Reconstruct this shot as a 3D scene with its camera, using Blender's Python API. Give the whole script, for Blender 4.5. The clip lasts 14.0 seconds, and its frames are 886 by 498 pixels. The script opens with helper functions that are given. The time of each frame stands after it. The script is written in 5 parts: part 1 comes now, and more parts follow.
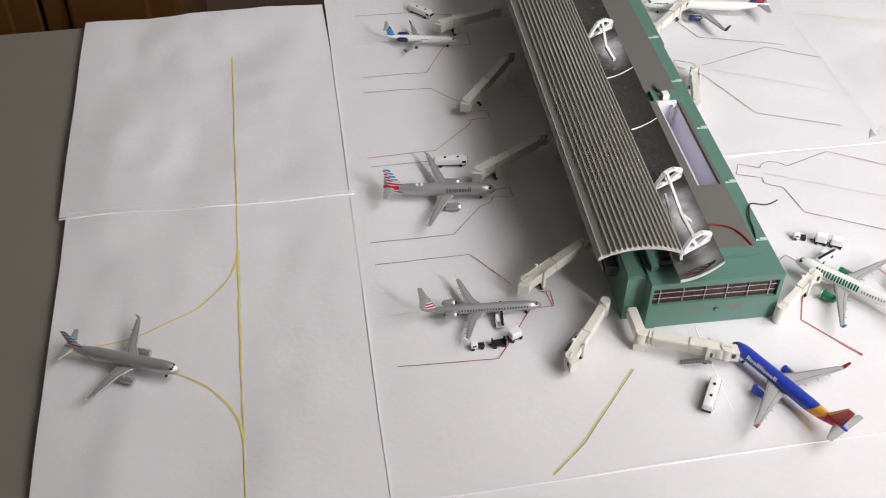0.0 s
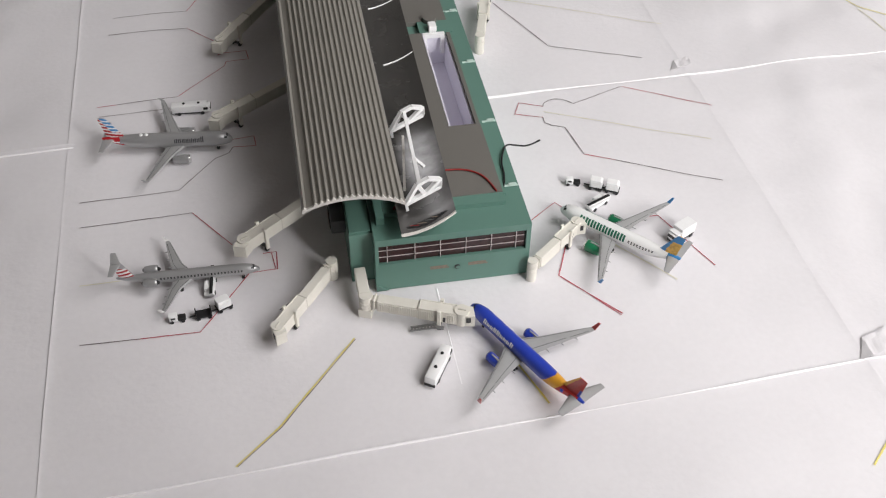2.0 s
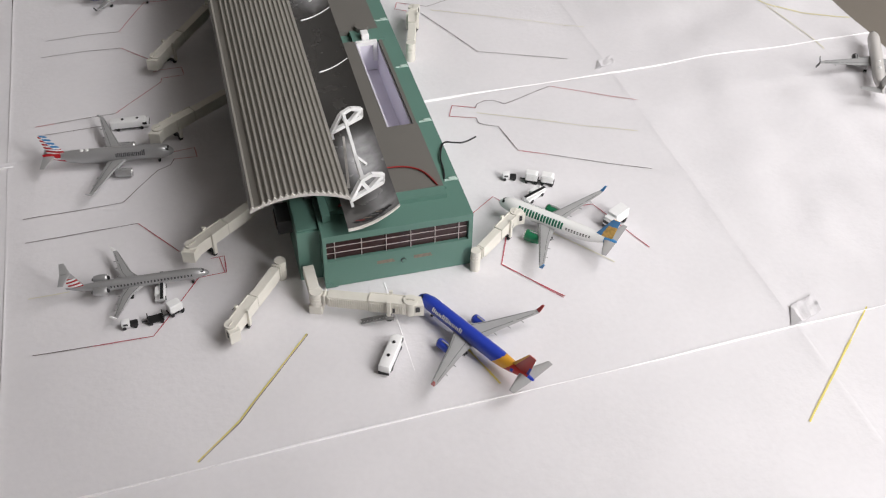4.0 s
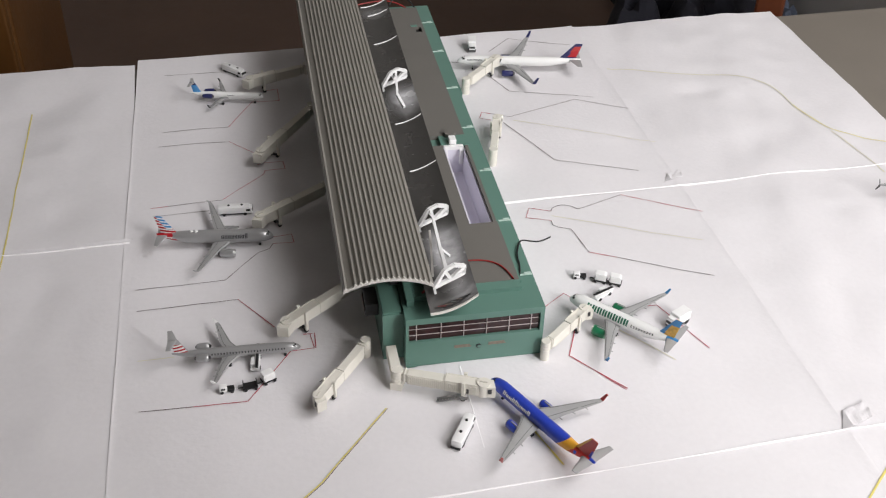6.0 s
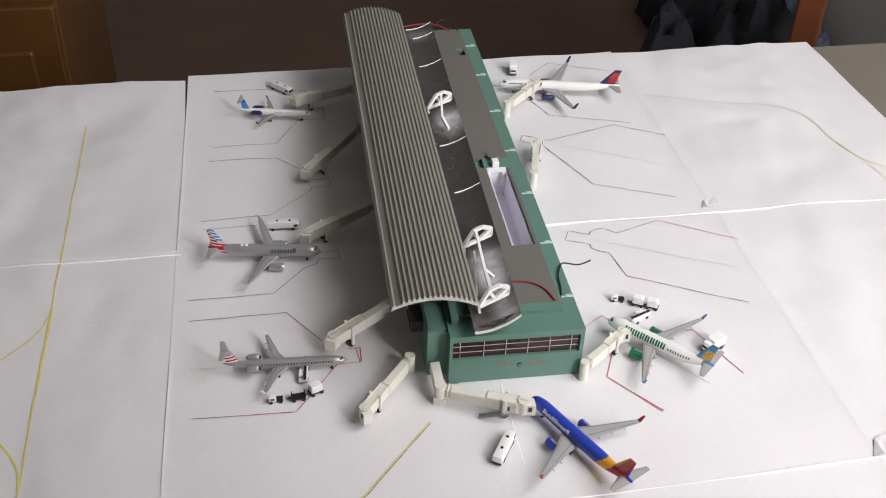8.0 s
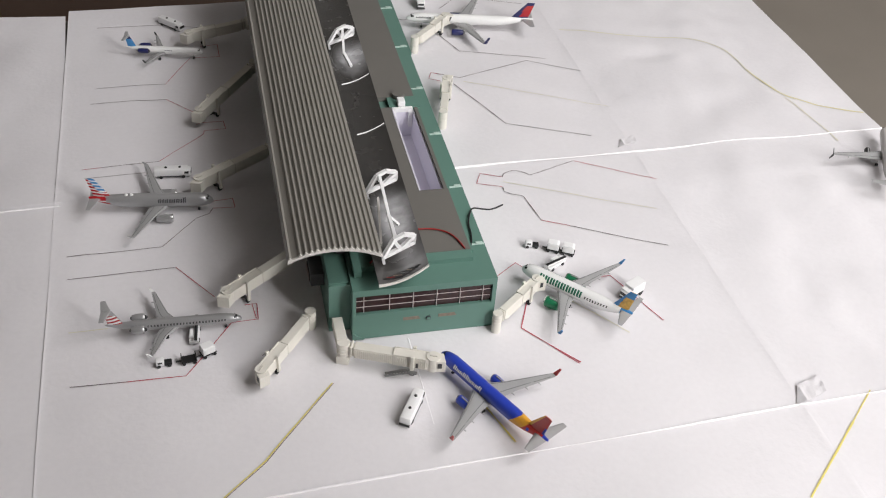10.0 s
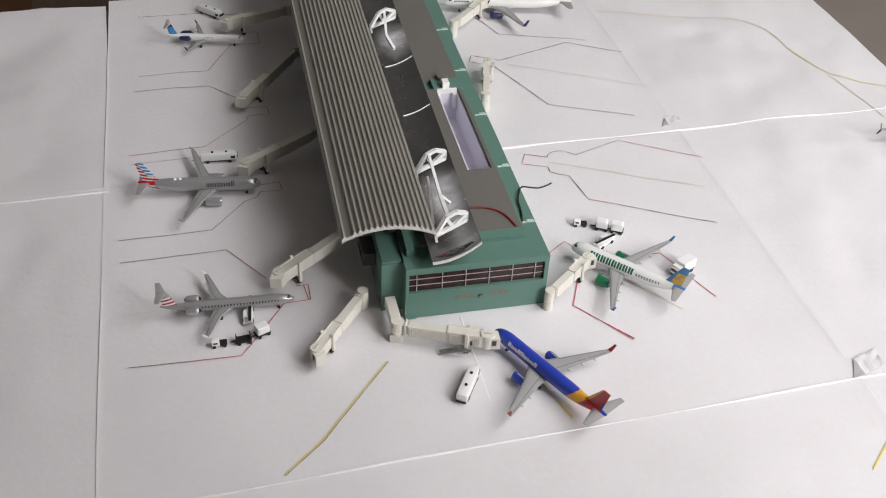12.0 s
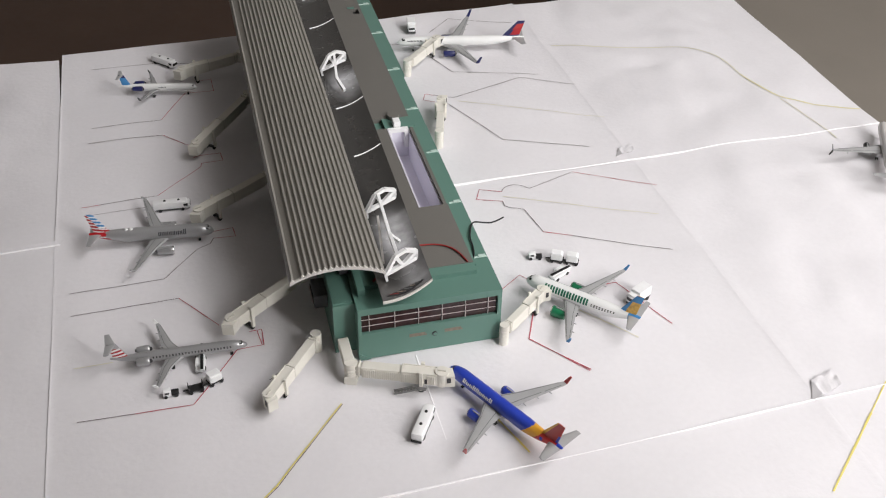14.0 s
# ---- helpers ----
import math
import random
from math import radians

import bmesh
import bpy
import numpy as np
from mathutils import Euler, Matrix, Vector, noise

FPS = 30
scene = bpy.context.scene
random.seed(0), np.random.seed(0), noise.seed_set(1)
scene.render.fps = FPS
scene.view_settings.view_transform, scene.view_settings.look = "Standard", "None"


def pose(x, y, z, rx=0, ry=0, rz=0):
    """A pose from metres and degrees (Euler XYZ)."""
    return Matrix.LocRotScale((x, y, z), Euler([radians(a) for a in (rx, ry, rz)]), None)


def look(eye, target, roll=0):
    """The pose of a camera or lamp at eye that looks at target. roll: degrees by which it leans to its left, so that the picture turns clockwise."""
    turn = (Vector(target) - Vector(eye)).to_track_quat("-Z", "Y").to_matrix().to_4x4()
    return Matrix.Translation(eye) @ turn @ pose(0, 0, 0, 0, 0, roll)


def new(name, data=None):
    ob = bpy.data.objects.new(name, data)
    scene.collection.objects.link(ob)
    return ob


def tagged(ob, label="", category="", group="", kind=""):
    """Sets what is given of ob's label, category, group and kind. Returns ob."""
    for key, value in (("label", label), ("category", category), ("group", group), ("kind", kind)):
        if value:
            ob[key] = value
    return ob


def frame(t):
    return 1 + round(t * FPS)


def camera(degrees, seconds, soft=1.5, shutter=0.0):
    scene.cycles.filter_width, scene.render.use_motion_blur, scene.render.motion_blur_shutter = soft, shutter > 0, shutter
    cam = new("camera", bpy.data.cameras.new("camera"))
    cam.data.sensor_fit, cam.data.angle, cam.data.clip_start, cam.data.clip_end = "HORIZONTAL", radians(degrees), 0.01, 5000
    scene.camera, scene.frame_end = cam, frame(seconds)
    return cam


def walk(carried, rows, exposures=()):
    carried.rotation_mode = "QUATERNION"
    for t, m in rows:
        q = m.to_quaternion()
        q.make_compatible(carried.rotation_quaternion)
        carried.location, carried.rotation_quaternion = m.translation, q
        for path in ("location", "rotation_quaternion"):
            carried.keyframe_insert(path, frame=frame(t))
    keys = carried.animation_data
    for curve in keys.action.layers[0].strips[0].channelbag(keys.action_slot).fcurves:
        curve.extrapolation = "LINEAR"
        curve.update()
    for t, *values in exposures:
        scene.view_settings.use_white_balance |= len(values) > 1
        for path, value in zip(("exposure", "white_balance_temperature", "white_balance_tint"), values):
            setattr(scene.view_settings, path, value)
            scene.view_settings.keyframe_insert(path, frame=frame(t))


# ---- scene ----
cam = camera(46.00, 14.0, 1.1, 0.35)
PATH = [
    (0, (-0.3248, -0.4946, 0.5583), (-0.2085, 0.2333, -0.1174), 0.75),
    (0.5, (-0.3207, -0.4804, 0.5414), (-0.1956, 0.2469, -0.1333), 0.98),
    (1, (-0.3322, -0.4556, 0.4765), (-0.1887, 0.2588, -0.2084), 1.80),
    (1.5, (-0.1960, -0.4342, 0.4753), (-0.0552, 0.2606, -0.2299), 1.84),
    (2, (-0.1478, -0.4534, 0.4839), (-0.0017, 0.2468, -0.2150), 0.84),
    (4.3, (-0.1648, -0.4847, 0.4773), (0.0632, 0.2275, -0.1866), 2.04),
    (4.5, (-0.1647, -0.4886, 0.4720), (0.0682, 0.2386, -0.1737), 2.29),
    (5, (-0.1814, -0.5179, 0.4925), (0.0283, 0.2294, -0.1380), 1.63),
    (5.5, (-0.1869, -0.5290, 0.5123), (0.0025, 0.2390, -0.0995), 1.53),
    (6, (-0.1856, -0.5313, 0.5096), (-0.0171, 0.2513, -0.0896), 1.51),
    (6.5, (-0.1931, -0.5426, 0.5144), (-0.0445, 0.2490, -0.0783), 1.42),
    (7, (-0.2067, -0.5472, 0.5118), (-0.0669, 0.2498, -0.0758), 1.65),
    (7.2, (-0.2062, -0.5501, 0.5158), (-0.0660, 0.2486, -0.0694), 1.85),
    (9.3, (-0.2111, -0.5317, 0.5320), (-0.0481, 0.2386, -0.0846), 2.25),
    (9.5, (-0.2117, -0.5379, 0.5278), (-0.0438, 0.2269, -0.0943), 2.40),
    (10, (-0.1850, -0.5029, 0.4989), (0.0341, 0.2422, -0.1310), 4.58),
    (10.5, (-0.1860, -0.5090, 0.5032), (0.0149, 0.2388, -0.1296), 3.26),
    (11, (-0.1904, -0.5118, 0.5116), (0.0177, 0.2341, -0.1211), 3.51),
    (11.5, (-0.1889, -0.5100, 0.4993), (0.0204, 0.2334, -0.1359), 3.61),
    (12, (-0.2070, -0.5052, 0.4877), (-0.0070, 0.2423, -0.1458), 2.94),
    (12.5, (-0.2095, -0.5035, 0.4870), (-0.0050, 0.2480, -0.1402), 2.56),
    (13, (-0.2010, -0.5113, 0.4908), (0.0079, 0.2473, -0.1263), 1.65),
    (13.5, (-0.1803, -0.5082, 0.4886), (0.0365, 0.2569, -0.1177), 1.04),
    (14, (-0.1830, -0.5093, 0.4849), (0.0342, 0.2582, -0.1182), 0.96),
]
walk(cam, [(t, look(eye, target, roll)) for t, eye, target, roll in PATH], [(0.0, 0.16), (0.8, 0.02), (1.6, -0.17), (2.2, -0.13), (5.0, -0.14), (6.5, -0.04), (7.2, -0.03), (9.5, -0.07), (10.0, -0.12), (11.0, -0.11), (12.2, -0.19), (13.2, -0.12), (14.0, -0.09)])

# ---- light: two area lamps added inside a dim room, no window seen ----
world = bpy.data.worlds.new("room_light")
scene.world = world
world.use_nodes = True
wn = world.node_tree.nodes
sky = wn.new("ShaderNodeTexSky")
sky.sky_type = "NISHITA"
sky.sun_disc = False
sky.sun_elevation, sky.sun_rotation = radians(35), radians(80)
world.node_tree.links.new(sky.outputs["Color"], wn["Background"].inputs["Color"])
wn["Background"].inputs["Strength"].default_value = 0.10
scene.view_settings.exposure = 0.0


def area_lamp(name, eye, target, sx, sy, watts, colour):
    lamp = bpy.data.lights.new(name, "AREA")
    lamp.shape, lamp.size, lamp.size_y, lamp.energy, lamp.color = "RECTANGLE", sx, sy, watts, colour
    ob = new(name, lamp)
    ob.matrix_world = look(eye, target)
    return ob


# key lamp added inside the room, on the side that the shadows fall away from
area_lamp("side_key_light", (0.98, -0.30, 1.36), (0.10, 0.22, 0.0), 1.10, 1.0, 21, (1.0, 0.975, 0.968))
# fill lamp added to brighten the terminal's front and its shaded side
area_lamp("rear_fill_light", (0.92, -1.52, 1.05), (0.05, 0.0, 0.0), 0.42, 0.95, 39, (1.0, 0.978, 0.968))



# ---- materials ----
def mat(name, colour, rough=0.5, metal=0.0, vary=0.12, scale=60.0, bump=0.0, fine=0.0, coat=0.0, spec=0.5, rand=0.0, rvar=0.08):
    """A surface with two scales of variation in colour and roughness, and a fine relief."""
    m = bpy.data.materials.new(name)
    m.use_nodes = True
    nt = m.node_tree
    n, link = nt.nodes, nt.links.new
    b = n["Principled BSDF"]
    b.inputs["Roughness"].default_value, b.inputs["Metallic"].default_value = rough, metal
    b.inputs["Coat Weight"].default_value = coat
    b.inputs["Specular IOR Level"].default_value = spec
    co = n.new("ShaderNodeTexCoord")
    big, small = n.new("ShaderNodeTexNoise"), n.new("ShaderNodeTexNoise")
    big.inputs["Scale"].default_value, small.inputs["Scale"].default_value = scale, fine or scale * 9
    big.inputs["Detail"].default_value, small.inputs["Detail"].default_value = 4.0, 3.0
    link(co.outputs["Object"], big.inputs["Vector"])
    link(co.outputs["Object"], small.inputs["Vector"])
    mix = n.new("ShaderNodeMath")
    mix.operation = "ADD"
    link(big.outputs["Fac"], mix.inputs[0])
    half = n.new("ShaderNodeMath")
    half.operation = "MULTIPLY"
    half.inputs[1].default_value = 0.45
    link(small.outputs["Fac"], half.inputs[0])
    link(half.outputs[0], mix.inputs[1])
    ramp = n.new("ShaderNodeMapRange")
    ramp.inputs["From Min"].default_value, ramp.inputs["From Max"].default_value = 0.35, 1.1
    ramp.inputs["To Min"].default_value, ramp.inputs["To Max"].default_value = 1 - vary, 1 + vary
    link(mix.outputs[0], ramp.inputs["Value"])
    value = ramp.outputs["Result"]
    if rand:
        info = n.new("ShaderNodeObjectInfo")
        r2 = n.new("ShaderNodeMapRange")
        r2.inputs["To Min"].default_value, r2.inputs["To Max"].default_value = 1 - rand, 1 + rand
        link(info.outputs["Random"], r2.inputs["Value"])
        mul = n.new("ShaderNodeMath")
        mul.operation = "MULTIPLY"
        link(value, mul.inputs[0])
        link(r2.outputs["Result"], mul.inputs[1])
        value = mul.outputs[0]
    vm = n.new("ShaderNodeVectorMath")
    vm.operation = "SCALE"
    vm.inputs[0].default_value = colour
    link(value, vm.inputs["Scale"])
    link(vm.outputs["Vector"], b.inputs["Base Color"])
    rr = n.new("ShaderNodeMapRange")
    rr.inputs["To Min"].default_value, rr.inputs["To Max"].default_value = max(0.02, rough - rvar), min(1.0, rough + rvar)
    link(small.outputs["Fac"], rr.inputs["Value"])
    link(rr.outputs["Result"], b.inputs["Roughness"])
    if bump:
        bp = n.new("ShaderNodeBump")
        bp.inputs["Strength"].default_value, bp.inputs["Distance"].default_value = 0.6, bump
        link(mix.outputs[0], bp.inputs["Height"])
        link(bp.outputs["Normal"], b.inputs["Normal"])
    return m


PAPER = mat("white_paper", (0.722, 0.704, 0.722), 0.8, 0, 0.06, 11, 0.0008, 240, 0, 0.25)
# whiter than PAPER: the light that a raised fold catches is painted in
LIT_FOLD = mat("lit_fold_paper", (0.86, 0.845, 0.86), 0.7, 0, 0.03, 40, 0.0001, 300)
TABLE = mat("taupe_laminate", (0.20, 0.178, 0.152), 0.5, 0, 0.06, 14, 0.00005, 500)
FLOOR = mat("brown_floor", (0.105, 0.064, 0.046), 0.6, 0, 0.12, 5, 0.0002, 60, 0, 0.3)
WALL = mat("wall_paint", (0.58, 0.56, 0.54), 0.85, 0, 0.05, 4, 0.0003, 120)
# dark so that the unseen block behind the camera bounces little light
BLOCK_DARK = mat("dark_block_paint", (0.13, 0.115, 0.10), 0.85, 0, 0.06, 4, 0.0003, 120)
CEIL = mat("ceiling_paint", (0.75, 0.73, 0.70), 0.9, 0, 0.03, 4, 0.0003, 120)
OAK = mat("honey_oak", (0.095, 0.038, 0.007), 0.45, 0, 0.3, 12, 0.0003, 120)
CHAIRWOOD = mat("reddish_wood", (0.15, 0.045, 0.02), 0.4, 0, 0.25, 14, 0.0002, 150)
NAVY_CLOTH = mat("navy_cloth", (0.012, 0.012, 0.02), 0.9, 0, 0.3, 18, 0.002, 300)
BLUE_CLOTH = mat("grey_blue_cloth", (0.10, 0.12, 0.17), 0.9, 0, 0.3, 18, 0.002, 300)
GREEN = mat("sage_green_plastic", (0.108, 0.212, 0.174), 0.42, 0, 0.05, 30, 0.00003, 900)
GREY_DECK = mat("warm_grey_deck", (0.145, 0.138, 0.125), 0.55, 0, 0.05, 30, 0.00003, 900)
RIB = mat("grey_ribbed_plastic", (0.225, 0.213, 0.190), 0.42, 0, 0.06, 40, 0.00003, 900)
RIB_EDGE = mat("pale_cut_plastic", (0.55, 0.53, 0.5), 0.5, 0, 0.12, 80)
SMOKED = mat("smoked_grey_sheet", (0.105, 0.102, 0.098), 0.26, 0.6, 0.10, 18, 0, 70, 0.0, 0.6, rvar=0.06)


def milky_patches(m, spots):
    """Milky, less metallic patches with cloudy edges on a glossy sheet, round the given spots."""
    nt = m.node_tree
    n, link = nt.nodes, nt.links.new
    b = n["Principled BSDF"]
    co = n.new("ShaderNodeTexCoord")
    cloud = n.new("ShaderNodeTexNoise")
    cloud.inputs["Scale"].default_value, cloud.inputs["Detail"].default_value = 90.0, 5.0
    link(co.outputs["Object"], cloud.inputs["Vector"])
    total = None
    for (x, y, z), (rx, ry), k in spots:
        mp = n.new("ShaderNodeMapping")
        mp.vector_type = "POINT"
        mp.inputs["Scale"].default_value = (1 / rx, 1 / ry, 0.0)
        mp.inputs["Location"].default_value = (-x / rx, -y / ry, 0.0)
        link(co.outputs["Object"], mp.inputs["Vector"])
        ln = n.new("ShaderNodeVectorMath")
        ln.operation = "LENGTH"
        link(mp.outputs["Vector"], ln.inputs[0])
        r = n.new("ShaderNodeMapRange")
        r.interpolation_type = "SMOOTHSTEP"
        r.inputs["From Min"].default_value, r.inputs["From Max"].default_value = 0.0, 1.0
        r.inputs["To Min"].default_value, r.inputs["To Max"].default_value = k, 0.0
        link(ln.outputs["Value"], r.inputs["Value"])
        if total is None:
            total = r.outputs["Result"]
        else:
            mx = n.new("ShaderNodeMath")
            mx.operation = "MAXIMUM"
            link(total, mx.inputs[0])
            link(r.outputs["Result"], mx.inputs[1])
            total = mx.outputs[0]
    amount = n.new("ShaderNodeMath")
    amount.operation = "MULTIPLY_ADD"
    amount.use_clamp = True
    link(total, amount.inputs[0])
    more = n.new("ShaderNodeMath")
    more.operation = "MULTIPLY_ADD"
    more.inputs[1].default_value, more.inputs[2].default_value = 1.4, 0.3
    link(cloud.outputs["Fac"], more.inputs[0])
    link(more.outputs[0], amount.inputs[1])
    amount.inputs[2].default_value = 0.0
    mix = n.new("ShaderNodeMix")
    mix.data_type = "RGBA"
    old = b.inputs["Base Color"].links[0].from_socket
    link(amount.outputs[0], mix.inputs[0])
    link(old, mix.inputs[6])
    mix.inputs[7].default_value = (0.62, 0.62, 0.64, 1)
    link(mix.outputs[2], b.inputs["Base Color"])
    dull = n.new("ShaderNodeMapRange")
    dull.inputs["To Min"].default_value, dull.inputs["To Max"].default_value = 0.6, 0.0
    link(amount.outputs[0], dull.inputs["Value"])
    link(dull.outputs["Result"], b.inputs["Metallic"])


milky_patches(SMOKED, (((-0.0600, 0.055, 0), (0.020, 0.052), 0.85), ((-0.0560, 0.018, 0), (0.017, 0.026), 0.45), ((-0.0560, 0.288, 0), (0.020, 0.040), 0.75), ((-0.0600, 0.475, 0), (0.02, 0.02), 0.3)))
WHITE = mat("white_plastic", (0.82, 0.82, 0.82), 0.4, 0, 0.04, 80)
WHITE_IN = mat("lilac_white_lining", (0.72, 0.70, 0.78), 0.6, 0, 0.03, 60)
IVORY = mat("ivory_plastic", (0.70, 0.675, 0.61), 0.5, 0, 0.06, 90, 0.00004, 1500)
IVORY_DARK = mat("ivory_plastic_joint", (0.58, 0.555, 0.495), 0.55, 0, 0.06, 90)
BLACK = mat("black_plastic", (0.012, 0.012, 0.013), 0.45, 0, 0.2, 90)
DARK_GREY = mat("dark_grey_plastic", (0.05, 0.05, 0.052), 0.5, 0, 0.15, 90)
GLASS_DARK = mat("dark_window_film", (0.034, 0.015, 0.015), 0.18, 0, 0.4, 120)
MULLION = mat("mullion_white", (0.56, 0.48, 0.48), 0.5, 0, 0.06, 200)
CLEAR_GREEN = mat("milky_green_clip", (0.50, 0.64, 0.58), 0.18, 0, 0.2, 400, 0, 900, 0.3)
RED_WIRE = mat("red_wire", (0.26, 0.02, 0.018), 0.5, 0, 0.1, 200)
RUST = mat("faded_red_print", (0.215, 0.168, 0.132), 0.6, 0, 0.30, 500)
STAIR = mat("grey_metal_stair", (0.22, 0.22, 0.22), 0.4, 0.6, 0.2, 300)
SILVER = mat("silver_paint", (0.40, 0.40, 0.405), 0.30, 0.5, 0.04, 40, rvar=0.02)
GREY_WING = mat("light_grey_wing", (0.36, 0.36, 0.36), 0.42, 0.1, 0.08, 120)
PANEL_GAP = mat("grey_panel_gap", (0.13, 0.13, 0.13), 0.6, 0, 0.2, 300)
AWHITE = mat("gloss_white_paint", (0.80, 0.80, 0.79), 0.3, 0, 0.03, 120, 0, 0, 0.3)
PEARL = mat("pearl_white_paint", (0.60, 0.58, 0.56), 0.35, 0, 0.05, 120, 0, 0, 0.3)
CHROME = mat("bright_metal", (0.7, 0.7, 0.7), 0.2, 0.9, 0.1, 200)
BLUE = mat("royal_blue_paint", (0.022, 0.052, 0.42), 0.32, 0, 0.06, 120, 0, 0, 0.3)
RED = mat("warm_red_paint", (0.45, 0.035, 0.03), 0.35, 0, 0.06, 150, 0, 0, 0.2)
YELLOW = mat("golden_yellow_paint", (0.68, 0.33, 0.03), 0.35, 0, 0.06, 150, 0, 0, 0.2)
DARK_RED = mat("dark_red_paint", (0.40, 0.016, 0.022), 0.35, 0, 0.06, 150)
SKY_BLUE = mat("sky_blue_paint", (0.05, 0.23, 0.50), 0.35, 0, 0.06, 150)
NAVY = mat("navy_paint", (0.018, 0.022, 0.10), 0.3, 0, 0.1, 150, 0, 0, 0.2)
KELLY = mat("kelly_green_paint", (0.012, 0.16, 0.07), 0.35, 0, 0.08, 150, 0, 0, 0.2)
TITLE_GREEN = mat("green_lettering", (0.01, 0.13, 0.075), 0.4, 0, 0.08, 300)
TITLE_GREY = mat("slate_lettering", (0.07, 0.07, 0.075), 0.4, 0, 0.08, 300)
OCHRE = mat("ochre_tail_art", (0.60, 0.36, 0.08), 0.4, 0, 0.35, 500)
PENCIL = mat("pencil_line", (0.15, 0.115, 0.118), 0.8, 0, 0.4, 120, 0, 700)
RED_PENCIL = mat("red_pencil_line", (0.45, 0.085, 0.115), 0.8, 0, 0.4, 120, 0, 700)
SOFT_YELLOW = mat("soft_yellow_marker", (0.70, 0.655, 0.38), 0.8, 0, 0.12, 60, 0, 700)
YELLOW_LINE = mat("yellow_marker_line", (0.73, 0.63, 0.18), 0.8, 0, 0.15, 60, 0, 700)
PALE_YELLOW = mat("faint_yellow_marker", (0.70, 0.675, 0.53), 0.8, 0, 0.06, 60, 0, 700)


# ---- mesh helpers ----
def finish(name, bm, material, parent=None, label="", smooth=False):
    me = bpy.data.meshes.new(name)
    bmesh.ops.recalc_face_normals(bm, faces=bm.faces[:])
    bm.to_mesh(me)
    bm.free()
    for m in material if isinstance(material, (list, tuple)) else [material]:
        me.materials.append(m)
    if smooth:
        for p in me.polygons:
            p.use_smooth = True
        try:
            me.set_sharp_from_angle(angle=radians(38))
        except AttributeError:
            pass
    ob = new(name, me)
    if parent:
        ob.parent = parent
    if label:
        ob["label"] = label
    return ob


def part(name, bm, material, parent, label="", smooth=False):
    return finish(name, bm, material, parent, label, smooth)


def thing(name, m, label, category, group="", kind=""):
    ob = new(name)
    ob.empty_display_size = 0.01
    ob.matrix_world = m
    return tagged(ob, label, category, group, kind)


def box(bm, x0, x1, y0, y1, z0, z1, m=None, bevel=0.0, idx=0):
    r = bmesh.ops.create_cube(bm, size=1.0)
    vs = r["verts"]
    for v in vs:
        v.co = Vector((x0 + (v.co.x + 0.5) * (x1 - x0), y0 + (v.co.y + 0.5) * (y1 - y0), z0 + (v.co.z + 0.5) * (z1 - z0)))
    if m:
        for v in vs:
            v.co = m @ v.co
    fs = {f for v in vs for f in v.link_faces}
    for f in fs:
        f.material_index = idx
    if bevel:
        es = {e for v in vs for e in v.link_edges}
        bmesh.ops.bevel(bm, geom=list(es), offset=bevel, segments=2, affect="EDGES", profile=0.5)
    return bm


def boxed(*a, **k):
    return box(bmesh.new(), *a, **k)


def rod(bm, a, b, r0, r1=None, seg=10, idx=0):
    a, b = Vector(a), Vector(b)
    d = b - a
    q = d.to_track_quat("Z", "Y").to_matrix().to_4x4()
    r = bmesh.ops.create_cone(bm, cap_ends=True, segments=seg, radius1=r0, radius2=r0 if r1 is None else r1, depth=d.length)
    m = Matrix.Translation((a + b) / 2) @ q
    for v in r["verts"]:
        v.co = m @ v.co
    for f in {f for v in r["verts"] for f in v.link_faces}:
        f.material_index = idx
    return bm


def beam(bm, a, b, w, h, idx=0):
    """A square bar from a to b."""
    a, b = Vector(a), Vector(b)
    d = b - a
    m = Matrix.Translation(a) @ d.to_track_quat("Y", "Z").to_matrix().to_4x4()
    return box(bm, -w / 2, w / 2, 0, d.length, -h / 2, h / 2, m, 0, idx)


def prism(bm, outline, depth, m, idx=0, bevel=0.0):
    """An outline in the plane of m's x and y, with the depth along z, centred."""
    lo = [bm.verts.new(m @ Vector((x, y, -depth / 2))) for x, y in outline]
    hi = [bm.verts.new(m @ Vector((x, y, depth / 2))) for x, y in outline]
    fs = [bm.faces.new(lo[::-1]), bm.faces.new(hi)]
    k = len(outline)
    for i in range(k):
        fs.append(bm.faces.new((lo[i], lo[(i + 1) % k], hi[(i + 1) % k], hi[i])))
    for f in fs:
        f.material_index = idx
    if bevel:
        bmesh.ops.bevel(bm, geom=list({e for f in fs for e in f.edges}), offset=bevel, segments=1, affect="EDGES")
    return bm


def loft(bm, rings, cap=True, idx=None):
    """Closed rings of equal count, joined into a skin."""
    vs = [[bm.verts.new(p) for p in ring] for ring in rings]
    k = len(vs[0])
    for a, (r0, r1) in enumerate(zip(vs, vs[1:])):
        for i in range(k):
            f = bm.faces.new((r0[i], r0[(i + 1) % k], r1[(i + 1) % k], r1[i]))
            if idx:
                c = f.calc_center_median()
                f.material_index = idx(c)
    if cap:
        bm.faces.new(vs[0][::-1])
        bm.faces.new(vs[-1])
    return bm


